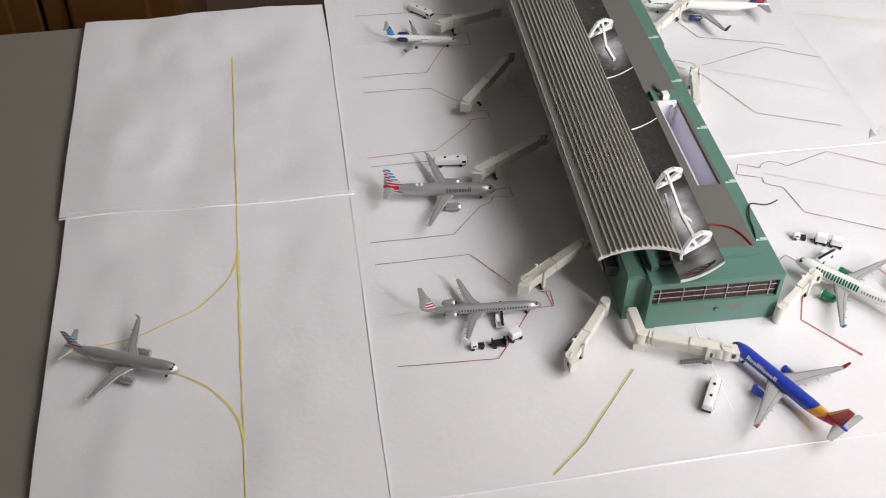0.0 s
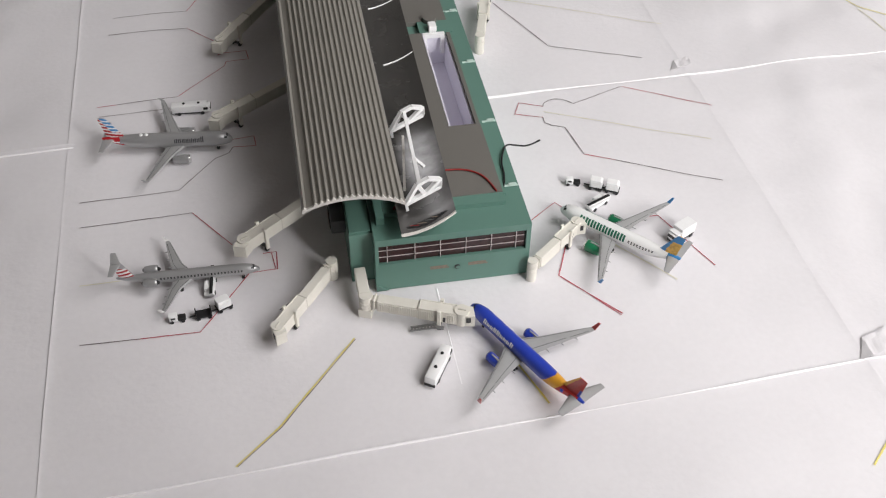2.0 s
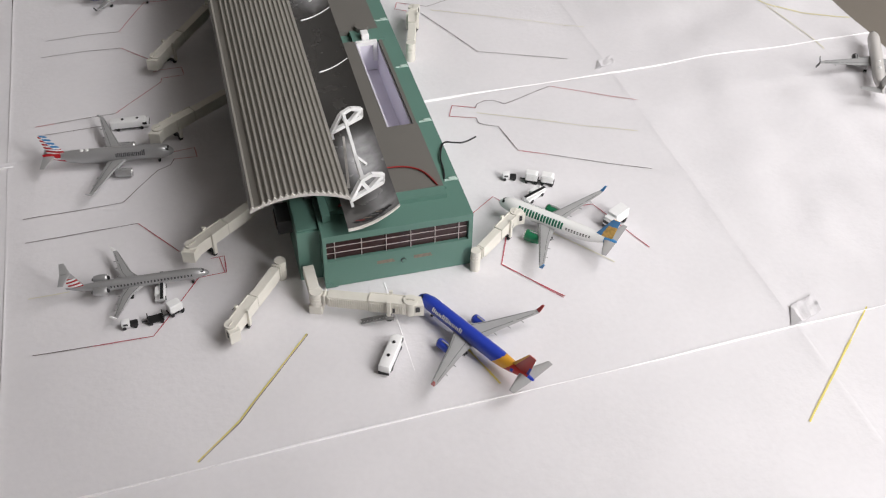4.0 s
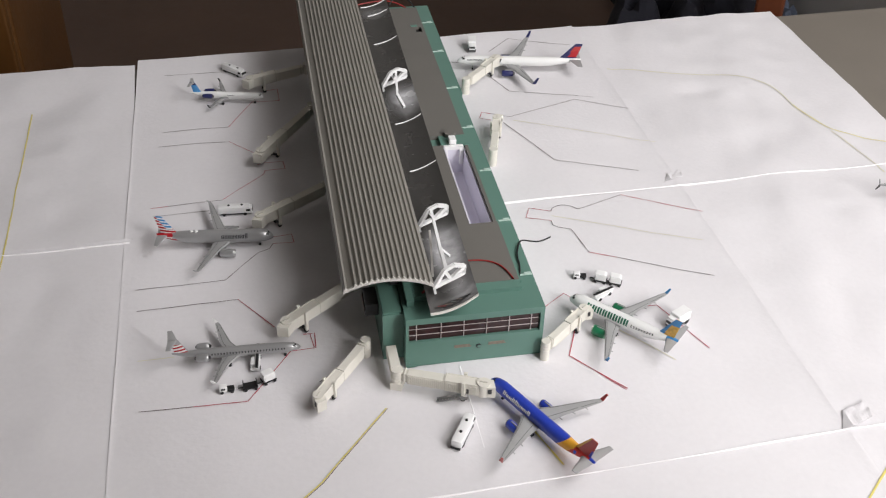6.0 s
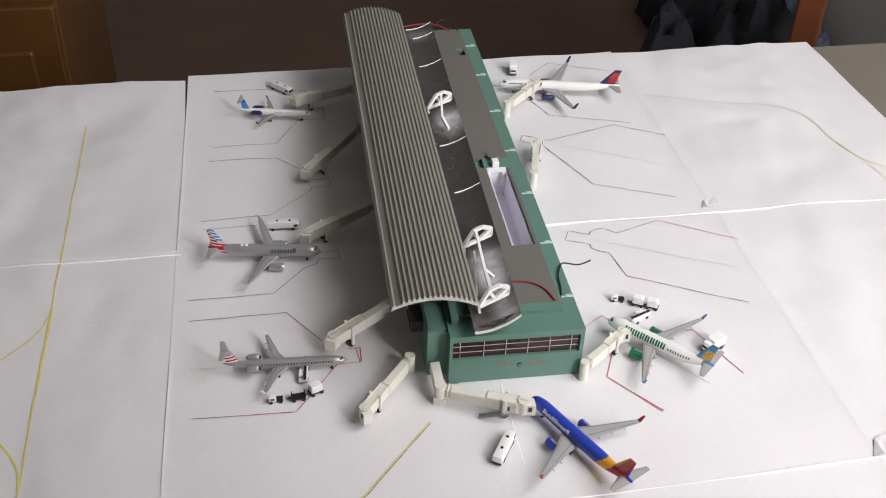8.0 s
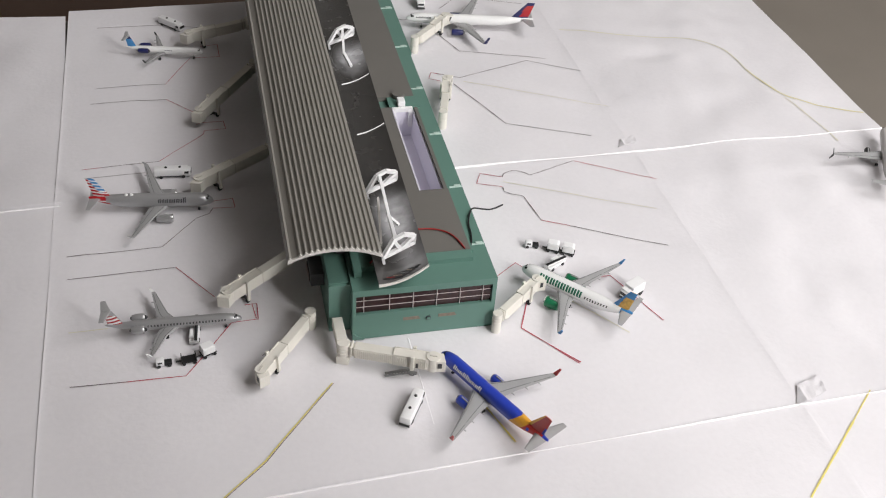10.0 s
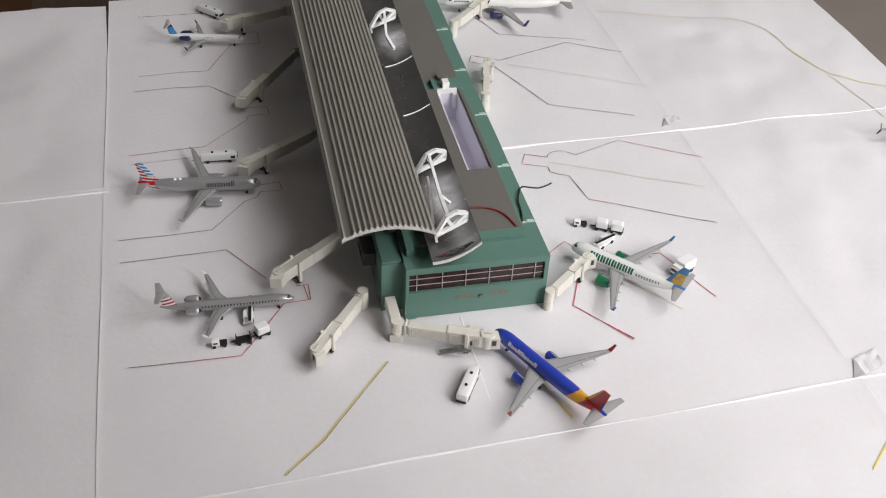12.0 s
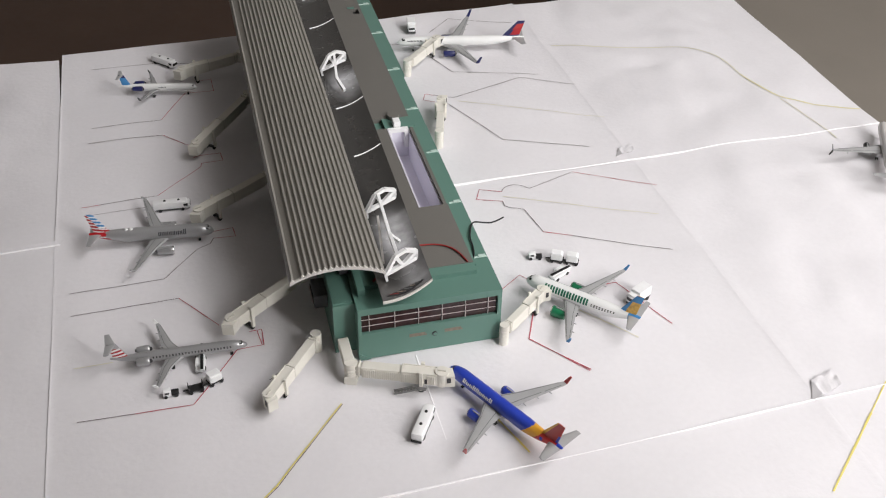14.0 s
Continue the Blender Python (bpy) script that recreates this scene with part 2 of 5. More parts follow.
def curve_wire(name, points, radius, material, label, category, parent=None):
    cu = bpy.data.curves.new(name, "CURVE")
    cu.dimensions, cu.bevel_depth, cu.bevel_resolution, cu.resolution_u = "3D", radius, 3, 8
    sp = cu.splines.new("NURBS")
    sp.points.add(len(points) - 1)
    for p, q in zip(sp.points, points):
        p.co = (*q, 1)
    sp.use_endpoint_u, sp.order_u = True, 3
    tmp = bpy.data.objects.new(name, cu)
    scene.collection.objects.link(tmp)
    bpy.context.view_layer.update()
    me = bpy.data.meshes.new_from_object(tmp)
    bpy.data.objects.remove(tmp)
    me.materials.clear()
    me.materials.append(material)
    ob = new(name, me)
    for p in me.polygons:
        p.use_smooth = True
    if parent:
        ob.parent = parent
    return tagged(ob, label, category)


# ---- the room ----
FLOOR_Z = -0.74
ROOM = 2.4
tagged(finish("wall_north", boxed(-2.2, 1.12, 2.9, 3.0, FLOOR_Z, ROOM), WALL), "plain painted wall beyond the table", "wall", kind="structure")
tagged(finish("wall_west", boxed(-2.3, -2.2, -1.7, 3.0, FLOOR_Z, ROOM), WALL), "plain painted wall", "wall", kind="structure")
# unseen walls; both openings are added and sized to the area lamps
bm = bmesh.new()
box(bm, 1.12, 1.22, -1.7, 3.0, FLOOR_Z, 0.86)
box(bm, 1.12, 1.22, -1.7, 3.0, 1.96, ROOM)
box(bm, 1.12, 1.22, -1.7, -0.88, 0.86, 1.96)
box(bm, 1.12, 1.22, 0.26, 3.0, 0.86, 1.96)
tagged(finish("wall_east", bm, WALL), "unseen painted wall with an opening cut for the side lamp", "wall", kind="structure")
bm = bmesh.new()
box(bm, 0.40, 1.12, -1.7, -1.6, FLOOR_Z, 0.54)
box(bm, 0.40, 1.12, -1.7, -1.6, 1.58, ROOM)
box(bm, 0.40, 0.68, -1.7, -1.6, 0.54, 1.58)
tagged(finish("wall_south", bm, WALL), "unseen painted wall with an opening cut for the rear lamp", "wall", kind="structure")
# unseen block added to keep the rear lamp off the front-left papers
tagged(finish("shade_block", boxed(-2.2, 0.40, -1.7, -0.85, FLOOR_Z, ROOM), BLOCK_DARK), "unseen dark block that shades the table's front left", "wall", kind="structure")
tagged(finish("ceiling", boxed(-2.3, 1.22, -1.7, 3.0, ROOM, ROOM + 0.1), CEIL), "plain white painted ceiling", "ceiling", kind="structure")
floor = tagged(finish("floor", boxed(-2.3, 1.22, -1.7, 3.0, FLOOR_Z - 0.06, FLOOR_Z), FLOOR), "plain dark brown floor beyond the table", "floor", kind="structure")

# ---- the table, turned a little against the papers ----
table = thing("table", pose(0, 0.522, FLOOR_Z, 0, 0, 1.75), "large taupe laminate table covered with white paper", "table")
part("tabletop", boxed(-1.05, 0.98, -1.15, -0.006, 0.701, 0.7355, None, 0.004), TABLE, table)
for lx in (-0.97, 0.90):
    for ly in (-1.07, -0.07):
        part("leg", boxed(lx - 0.03, lx + 0.03, ly - 0.03, ly + 0.03, 0.0, 0.7005, None, 0.003), TABLE, table)

# ---- the sheets of paper on the table ----
rng = random.Random(7)
CREASES = []
for k in range(26):
    side = rng.choice((-1, 1, 1, 0))
    cx = {-1: rng.uniform(-0.52, -0.30), 1: rng.uniform(0.17, 0.43), 0: rng.uniform(-0.28, 0.16)}[side]
    CREASES.append((cx, rng.uniform(-0.30, 0.50), rng.uniform(0, math.pi), rng.uniform(0.025, 0.085), rng.uniform(0.0004, 0.0012) * rng.choice((-1, 1)) * (0.45 if side == 0 else 1)))


def creased(x, y):
    """Soft handling creases of a paper that was folded and laid out again."""
    z = 0.0
    for cx, cy, a, length, deep in CREASES:
        dx, dy = x - cx, y - cy
        along, off = dx * math.cos(a) + dy * math.sin(a), dy * math.cos(a) - dx * math.sin(a)
        off += 0.004 * math.sin(along * 60)
        if abs(along) < length and abs(off) < 0.03:
            z += deep * (1 - (along / length) ** 2) ** 2 * math.exp(-abs(off) / 0.006)
    return z


FOLDS = [(-0.468, 0.0, 0.0007), (-0.352, 1.0, -0.0006), (-0.412, 2.0, 0.0004), (-0.055, 5.0, 0.0003), (0.262, 3.0, 0.0007), (0.345, 4.0, -0.0006)]


def folded(x, y):
    """Long soft folds that run the length of the sheets."""
    z = 0.0
    for fx, seed, deep in FOLDS:
        off = x - fx - 0.010 * noise.noise(Vector((y * 4, seed, 0.3)))
        z += deep * math.exp(-abs(off) / 0.010) * (0.6 + 0.8 * noise.noise(Vector((y * 5, seed, 6.1))))
    z += 0.0009 * math.exp(-abs(x - 0.1860) / 0.0040) * (0.8 + 0.7 * noise.noise(Vector((y * 22, 2.0, 1.0))))
    return z


def paper_z(x, y):
    """The height of the papers' upper side: nearly flat in the middle, more wavy in the outer columns."""
    out = min(1.0, max(0.0, (abs(x + 0.055) - 0.245) / 0.06))
    wave = 0.8 * noise.noise(Vector((x * 6.5, y * 3.5, 3.1))) + 0.62 * noise.noise(Vector((x * 15, y * 11, 7.7)))
    rim = min(1.0, max(0.15, min(x + 0.545, 0.445 - x) / 0.05))
    wave += 0.26 * noise.noise(Vector((x * 38, y * 30, 1.7)))
    calm = 0.4 + 0.6 * min(1.0, min(abs(y - 0.192), abs(y + 0.110)) / 0.05)
    return max(-0.0034, (0.0017 + 0.0048 * out * rim) * calm * wave + 0.0011 * out + (creased(x, y) + folded(x, y)) * rim)


SHEETS = []


def top_z(x, y):
    """The height of the uppermost sheet at a place."""
    hits = [paper_z(x, y) - d for a, b, c, e, k, d in SHEETS if a <= x - k * (y - 0.19) <= b and c <= y <= e]
    return max(hits) if hits else paper_z(x, y) - 0.0006


def paper_sheet(x0, x1, y0, y1, skew, drop, lips, label):
    """A sheet with edges that lift a little where lips names them (n, s, e, w)."""
    SHEETS.append((x0, x1, y0, y1, skew, drop))
    bm = bmesh.new()

    def spaced(a, b):
        n = max(8, int((b - a) / 0.006))
        mid = [a + 0.004 + (b - a - 0.008) * k / n for k in range(n + 1)]
        return [a, a + 0.0008, a + 0.002] + mid + [b - 0.002, b - 0.0008, b]

    xs, ys = spaced(x0, x1), spaced(y0, y1)
    nx = len(xs) - 1
    grid = []
    for y in ys:
        row = []
        for x in xs:
            edge = 0.0008 * noise.noise(Vector((x * 9, y * 9, 1.5)))
            px, py = x + skew * (y - 0.19) + edge, y + 0.031 * max(0.0, y - 0.2) * (x / 0.33) + edge
            z = paper_z(px, py) - drop
            for side, d in (("n", y1 - y), ("s", y - y0), ("e", x1 - x), ("w", x - x0)):
                if side in lips:
                    along = x if side in "ns" else y
                    lift = 0.0004 + 0.0004 * noise.noise(Vector((along * 12, y0 * 9, x0 * 5)))
                    z += lift * math.exp(-d / 0.0016)
            row.append(bm.verts.new((px, py, z)))
        grid.append(row)
    for a, b in zip(grid, grid[1:]):
        for i in range(nx):
            bm.faces.new((a[i], a[i + 1], b[i + 1], b[i]))
    ob = finish("paper_sheet", bm, PAPER, smooth=True)
    if ob.data.polygons[0].normal.z < 0:
        ob.data.flip_normals()
    sol = ob.modifiers.new("thickness", "SOLIDIFY")
    sol.thickness, sol.offset, sol.use_rim = 0.0003, -1, False
    return tagged(ob, label, "paper", "papers taped into one apron")


paper_sheet(-0.5325, -0.290, 0.186, 0.512, -0.028, 0.0002, "", "large white paper sheet, slightly wavy, on the table")
paper_sheet(-0.527, -0.290, -0.116, 0.190, -0.028, 0.0004, "n", "large white paper sheet with a yellow taxiway drawn on it")
paper_sheet(-0.520, -0.286, -0.47, -0.110, -0.028, 0.0006, "", "large white paper sheet at the table's front")
paper_sheet(-0.296, 0.186, 0.190, 0.5225, 0.0, 0.0, "w", "large white paper sheet with pencilled parking stands")
paper_sheet(-0.296, 0.186, -0.118, 0.194, 0.0, 0.0003, "w", "large white paper sheet with pencilled parking stands")
paper_sheet(-0.294, 0.188, -0.47, -0.116, 0.0, 0.0004, "", "plain large white paper sheet at the table's front")
paper_sheet(0.180, 0.4345, 0.192, 0.520, 0.0, 0.0004, "", "large white paper sheet with a faint yellow curve")
paper_sheet(0.182, 0.434, -0.113, 0.197, 0.0, 0.0004, "", "large white paper sheet, slightly creased")
paper_sheet(0.182, 0.436, -0.47, -0.108, 0.0, 0.0006, "", "large white paper sheet at the table's front")


def seam_fold(points, width, height, material=LIT_FOLD, label="raised paper fold along a seam, with its highlight in the colour"):
    """The raised fold where two sheets are joined."""
    bm = bmesh.new()
    prev = None
    n = 60
    (ax, ay), (bx, by) = points
    for i in range(n + 1):
        f = i / n
        x, y = ax + (bx - ax) * f, ay + (by - ay) * f
        wob = 0.0012 * noise.noise(Vector((x * 7, y * 7, 4.0)))
        fat = 0.75 + 0.6 * noise.noise(Vector((x * 14, y * 14, 9.0)))
        dx, dy = (0, 1) if abs(bx - ax) > abs(by - ay) else (1, 0)
        z = paper_z(x, y)
        row = [bm.verts.new((x + dx * (k * width * fat + wob), y + dy * (k * width * fat + wob), z + h * height * max(0.3, fat))) for k, h in ((-0.5, -0.6), (-0.3, 0.7), (0.0, 1.0), (0.3, 0.7), (0.5, -0.6))]
        if prev:
            for a in range(4):
                bm.faces.new((prev[a], prev[a + 1], row[a + 1], row[a]))
        prev = row
    return tagged(finish("paper_fold", bm, material, smooth=True), label, "paper", "folds between the sheets", "structure")


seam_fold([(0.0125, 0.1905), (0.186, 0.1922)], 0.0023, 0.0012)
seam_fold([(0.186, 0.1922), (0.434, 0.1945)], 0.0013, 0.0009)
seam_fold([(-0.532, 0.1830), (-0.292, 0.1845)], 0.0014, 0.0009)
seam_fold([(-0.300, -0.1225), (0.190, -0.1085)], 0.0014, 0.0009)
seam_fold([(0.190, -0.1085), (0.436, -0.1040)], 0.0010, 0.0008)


def paper_flap(x, y, turn, k):
    """A creased corner of paper at a junction of sheets: a steep triangular side and a raised, bent flap."""
    bm = bmesh.new()
    a, b, c, d, e = (Vector(p) * k for p in ((0.0085, 0.019, 0.0006), (0.0065, 0.0, 0.0034), (-0.0020, -0.0005, 0.0), (0.0285, 0.0085, 0.0014), (0.0320, 0.026, 0.0006)))
    n, rows = 8, []
    for j in range(n + 1):
        v = j / n
        row = []
        for i in range(n + 1):
            u = i / n
            p = b.lerp(a, v).lerp(d.lerp(e, v), u)
            p.z += k * (0.0010 * noise.noise(Vector((u * 3.1, v * 2.3, x * 50))) - 0.0012 * math.sin(math.pi * u) * (1 - 0.5 * v))
            row.append(bm.verts.new(p))
        rows.append(row)
    for p, q in zip(rows, rows[1:]):
        for i in range(n):
            bm.faces.new((p[i], p[i + 1], q[i + 1], q[i]))
    foot = [bm.verts.new(c.lerp(a, j / n * 0.98)) for j in range(n + 1)]
    for j in range(n):
        bm.faces.new((rows[j][0], rows[j + 1][0], foot[j + 1], foot[j]))
    ob = finish("paper_flap", bm, PAPER)
    ob.modifiers.new("thickness", "SOLIDIFY").thickness = 0.0003
    ob.matrix_world = pose(x, y, top_z(x, y) + 0.0002, 0, 0, turn)
    return tagged(ob, "curled creased white paper corner at a seam", "paper", "curled paper corners")


paper_flap(0.1835, -0.1085, 0, 0.85)
paper_flap(0.1755, 0.2000, 0, 0.62)


# ---- lines drawn on the papers ----
def drawn(points, width, material, label, waver=0.0004, lift=0.00045):
    bm = bmesh.new()
    path = []
    for a, b in zip(points, points[1:]):
        a, b = Vector(a), Vector(b)
        n = max(1, int((b - a).length / 0.004))
        path += [a.lerp(b, i / n) for i in range(n)]
    path.append(Vector(points[-1]))
    seed = points[0][0] * 37
    prev = None
    for i, p in enumerate(path):
        q0, q1 = path[max(0, i - 1)], path[min(len(path) - 1, i + 1)]
        t = (q1 - q0).normalized()
        n = Vector((-t.y, t.x))
        p = p + n * waver * noise.noise(Vector((i * 0.13, seed, 0)))
        w = width * (0.8 + 0.35 * noise.noise(Vector((i * 0.31, seed, 5))))
        row = [bm.verts.new((*(p + n * s * w / 2), top_z(*p) + lift)) for s in (-1, 1)]
        if prev:
            bm.faces.new((prev[0], prev[1], row[1], row[0]))
        prev = row
    ob = finish("drawn_line", bm, material)
    return tagged(ob, label, "drawn line", "lines drawn on the paper", "structure")


def smooth_path(points, n=8):
    out = []
    ps = [Vector(p) for p in points]
    for i in range(len(ps) - 1):
        p0, p1, p2, p3 = ps[max(0, i - 1)], ps[i], ps[i + 1], ps[min(len(ps) - 1, i + 2)]
        for k in range(n):
            t = k / n
            out.append(0.5 * (2 * p1 + (p2 - p0) * t + (2 * p0 - 5 * p1 + 4 * p2 - p3) * t * t + (3 * p1 - p0 - 3 * p2 + p3) * t ** 3))
    out.append(ps[-1])
    return [tuple(p) for p in out]


STAND = "thin pencilled outline of an aircraft stand"
REDST = "thin red pencilled outline of an aircraft stand"
PW = 0.00070
drawn([(-0.268, 0.4737), (-0.205, 0.4739), (-0.165, 0.466)], PW, PENCIL, STAND)
drawn([(-0.172, 0.4275), (-0.1558, 0.430), (-0.1554, 0.4051)], PW, RED_PENCIL, REDST)
drawn([(-0.1554, 0.4051), (-0.1824, 0.406), (-0.207, 0.3593)], PW, RED_PENCIL, REDST)
drawn([(-0.207, 0.3593), (-0.2678, 0.3577)], PW, PENCIL, STAND)
drawn([(-0.2717, 0.3326), (-0.2073, 0.3321)], PW, PENCIL, STAND)
drawn([(-0.2073, 0.3321), (-0.183, 0.306)], PW, RED_PENCIL, REDST)
drawn([(-0.1835, 0.2868), (-0.1787, 0.2891), (-0.1604, 0.2896), (-0.1592, 0.2775), (-0.1774, 0.2762), (-0.1787, 0.2705)], PW, RED_PENCIL, REDST)
drawn([(-0.1787, 0.2705), (-0.2163, 0.234)], PW, RED_PENCIL, REDST)
drawn([(-0.2163, 0.234), (-0.262, 0.2317)], PW, PENCIL, STAND)
drawn([(-0.262, 0.2317), (-0.2764, 0.231)], PW, RED_PENCIL, REDST)
drawn([(-0.2747, 0.2186), (-0.222, 0.2197)], PW * 0.8, PENCIL, STAND)
drawn([(-0.1772, 0.1739), (-0.1617, 0.1754), (-0.1608, 0.1636), (-0.1776, 0.1648)], PW, RED_PENCIL, REDST)
drawn([(-0.1776, 0.1648), (-0.1808, 0.1581), (-0.1906, 0.1538), (-0.2173, 0.1228), (-0.2849, 0.1218)], PW, PENCIL, STAND)
drawn([(-0.2835, 0.0963), (-0.2088, 0.0978)], PW, PENCIL, STAND)
drawn([(-0.2088, 0.0978), (-0.1834, 0.0608)], PW, RED_PENCIL, REDST)
drawn([(-0.1639, 0.0491), (-0.1553, 0.0493), (-0.1558, 0.0332), (-0.1739, 0.0326), (-0.2066, -0.0129), (-0.247, -0.0110)], PW * 1.2, RED_PENCIL, REDST)
drawn([(-0.1585, 0.0488), (-0.1570, 0.0338)], PW, RED_PENCIL, REDST)
drawn([(-0.243, -0.0112), (-0.2786, -0.0095)], PW, PENCIL, STAND)
drawn([(0.0303, 0.4597), (0.0662, 0.4536), (0.0672, 0.440)], PW, PENCIL, STAND)
drawn([(0.064, 0.424), (0.0768, 0.3864), (0.1588, 0.3614)], PW, PENCIL, STAND)
drawn([(0.0776, 0.4785), (0.1058, 0.5063), (0.1702, 0.482)], PW, PENCIL, STAND)
drawn([(0.0474, 0.3430), (0.0391, 0.3481), (0.0345, 0.3367), (0.0446, 0.3309)], PW, RED_PENCIL, REDST)
drawn([(0.0410, 0.3465), (0.0641, 0.3351), (0.1385, 0.3591), (0.1862, 0.333)], PW, PENCIL, STAND)
drawn([(0.0557, 0.3248), (0.0861, 0.2507), (0.1567, 0.2212)], PW, PENCIL, STAND)
drawn([(0.0596, 0.1716), (0.0424, 0.1794), (0.0358, 0.1656), (0.0562, 0.158)], PW, RED_PENCIL, REDST)
drawn([(0.0562, 0.158), (0.0556, 0.1514), (0.060, 0.1475), (0.0693, 0.143), (0.0739, 0.1097)], PW, PENCIL, STAND)
drawn([(0.0739, 0.1097), (0.0950, 0.0988)], PW, RED_PENCIL, REDST)
drawn([(0.0950, 0.0988), (0.1635, 0.0634)], PW, PENCIL, STAND)
drawn(smooth_path([(0.0596, 0.1716), (0.0625, 0.1762), (0.0700, 0.1790), (0.0775, 0.1768), (0.0837, 0.1708)], 4) + [(0.128, 0.1866)], PW, PENCIL, STAND)
drawn([(0.128, 0.1866), (0.1891, 0.1488)], PW, RED_PENCIL, REDST)
drawn([(0.018, 0.0480), (0.0388, 0.0626), (0.0462, 0.0517)], PW, RED_PENCIL, REDST)
drawn([(0.0338, 0.0185), (0.0222, -0.0065), (0.0525, -0.0462)], PW * 1.3, RED_PENCIL, REDST)
drawn([(0.0232, -0.0072), (0.0515, -0.0470)], PW * 0.9, RED_PENCIL, REDST)
drawn([(0.0900, 0.0360), (0.0986, 0.037), (0.1052, 0.0367), (0.1262, -0.0159)], PW * 1.2, RED_PENCIL, REDST)
LEAD = "yellow marker lead-in line"
drawn([(-0.2556, 0.0414), (-0.2811, 0.0412)], 0.0010, PALE_YELLOW, LEAD)
drawn([(0.0659, 0.3279), (0.1903, 0.2664)], 0.0009, PALE_YELLOW, LEAD)
drawn([(0.0585, 0.165), (0.1727, 0.1096)], 0.0009, PALE_YELLOW, LEAD)
drawn([(0.062, 0.020), (0.0966, -0.0243)], 0.0012, PALE_YELLOW, LEAD)
drawn([(-0.024, -0.065), (-0.0108, -0.1046)], 0.0014, YELLOW_LINE, LEAD)
drawn([(-0.115, -0.035), (-0.1644, -0.0918), (-0.1906, -0.1147)], 0.0011, YELLOW_LINE, "bold yellow marker taxi line")
drawn([(-0.1143, -0.0357), (-0.1637, -0.0926), (-0.1898, -0.1152)], 0.0006, PENCIL, "pencil line beside a yellow taxi line", lift=0.00055)
drawn(smooth_path([(0.1932, 0.4201), (0.264, 0.4002), (0.3194, 0.3814), (0.3472, 0.3534), (0.3548, 0.3135)]), 0.0019, PALE_YELLOW, "faint yellow marker taxi curve")
drawn(smooth_path([(0.3548, 0.3135), (0.3654, 0.2655), (0.3898, 0.2447), (0.4330, 0.224)]), 0.0022, SOFT_YELLOW, "yellow marker taxi curve")
drawn(smooth_path([(0.3662, 0.2562), (0.3766, 0.2128), (0.3803, 0.1807)]), 0.0014, PALE_YELLOW, "faint yellow marker taxi curve")
drawn([(0.2391, -0.1053), (0.213, -0.128)], 0.0010, YELLOW_LINE, "thin yellow marker taxi line")
drawn([(0.213, -0.128), (0.1536, -0.1791)], 0.0016, YELLOW_LINE, "bold yellow marker taxi line", lift=0.00055)
drawn([(-0.3930, 0.4172), (-0.3895, 0.160), (-0.3891, 0.1285)], 0.0013, YELLOW_LINE, "long straight yellow marker taxiway")
drawn([(-0.3891, 0.1285), (-0.3876, 0.0019)], 0.0022, YELLOW_LINE, "long straight yellow marker taxiway")
drawn([(-0.3876, 0.0019), (-0.3857, -0.0986), (-0.384, -0.18)], 0.0013, YELLOW_LINE, "long straight yellow marker taxiway")
drawn(smooth_path([(-0.3882, 0.1283), (-0.3933, 0.1069), (-0.4055, 0.0843), (-0.4213, 0.0662), (-0.4406, 0.0550), (-0.4576, 0.0460), (-0.482, 0.0394), (-0.5079, 0.0343)]), 0.0016, YELLOW_LINE, "curved yellow marker turn-off")
drawn(smooth_path([(-0.455, 0.018), (-0.4327, 0.0061), (-0.4156, -0.0049), (-0.4043, -0.0155), (-0.395, -0.0289), (-0.3889, -0.0439), (-0.3864, -0.0601)]), 0.0017, YELLOW_LINE, "curved yellow marker turn-off")


def paper_strip(a, b, w0, w1, h):
    """A narrow tapering fold of paper lying on the apron."""
    bm = bmesh.new()
    a, b = Vector(a), Vector(b)
    n = Vector((a.y - b.y, b.x - a.x)).normalized()
    prev = None
    for i in range(25):
        f = i / 24
        p = a.lerp(b, f)
        w = (w0 + (w1 - w0) * f) / 2
        z = top_z(p.x, p.y)
        row = [bm.verts.new((p.x + n.x * w * k, p.y + n.y * w * k, z + q)) for k, q in ((-1, 0.0001), (0, h * (1 - 0.7 * f)), (1, 0.0001))]
        if prev:
            for k in range(2):
                bm.faces.new((prev[k], prev[k + 1], row[k + 1], row[k]))
        prev = row
    # uses the whitened fold colour, so its lit crest is painted too
    return tagged(finish("paper_strip", bm, LIT_FOLD, smooth=True), "narrow folded white paper strip on the apron", "paper")


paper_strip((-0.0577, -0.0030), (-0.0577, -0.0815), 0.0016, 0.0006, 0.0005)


# ---- the terminal ----
B = thing("terminal_building", pose(0.003, 0, 0, 0, 0, -1.1), "sage green toy airport terminal with a curved ribbed grey roof", "building")
X0, X1, TOP, LEN = -0.0985, 0.0, 0.0426, 0.512
WX0, WX1, WZ0, WZ1 = -0.0962, -0.0028, 0.0222, 0.0382
SX0, SX1, SY0, SY1 = -0.0345, -0.0150, 0.100, 0.2165
bm = bmesh.new()
box(bm, X0, X1, 0, 0.004, 0.0, WZ0)
box(bm, X0, X1, 0, 0.004, WZ1, TOP)
box(bm, X0, WX0, 0, 0.004, WZ0, WZ1)
box(bm, WX1, X1, 0, 0.004, WZ0, WZ1)
part("front_wall", bm, GREEN, B)
bm = bmesh.new()
box(bm, -0.113, X0, 0.0105, LEN, 0, 0.0405)
box(bm, -0.1125, X0 - 0.001, 0.012, LEN - 0.001, 0.0405, 0.0418)
part("left_wing", bm, GREEN, B)
bm = bmesh.new()
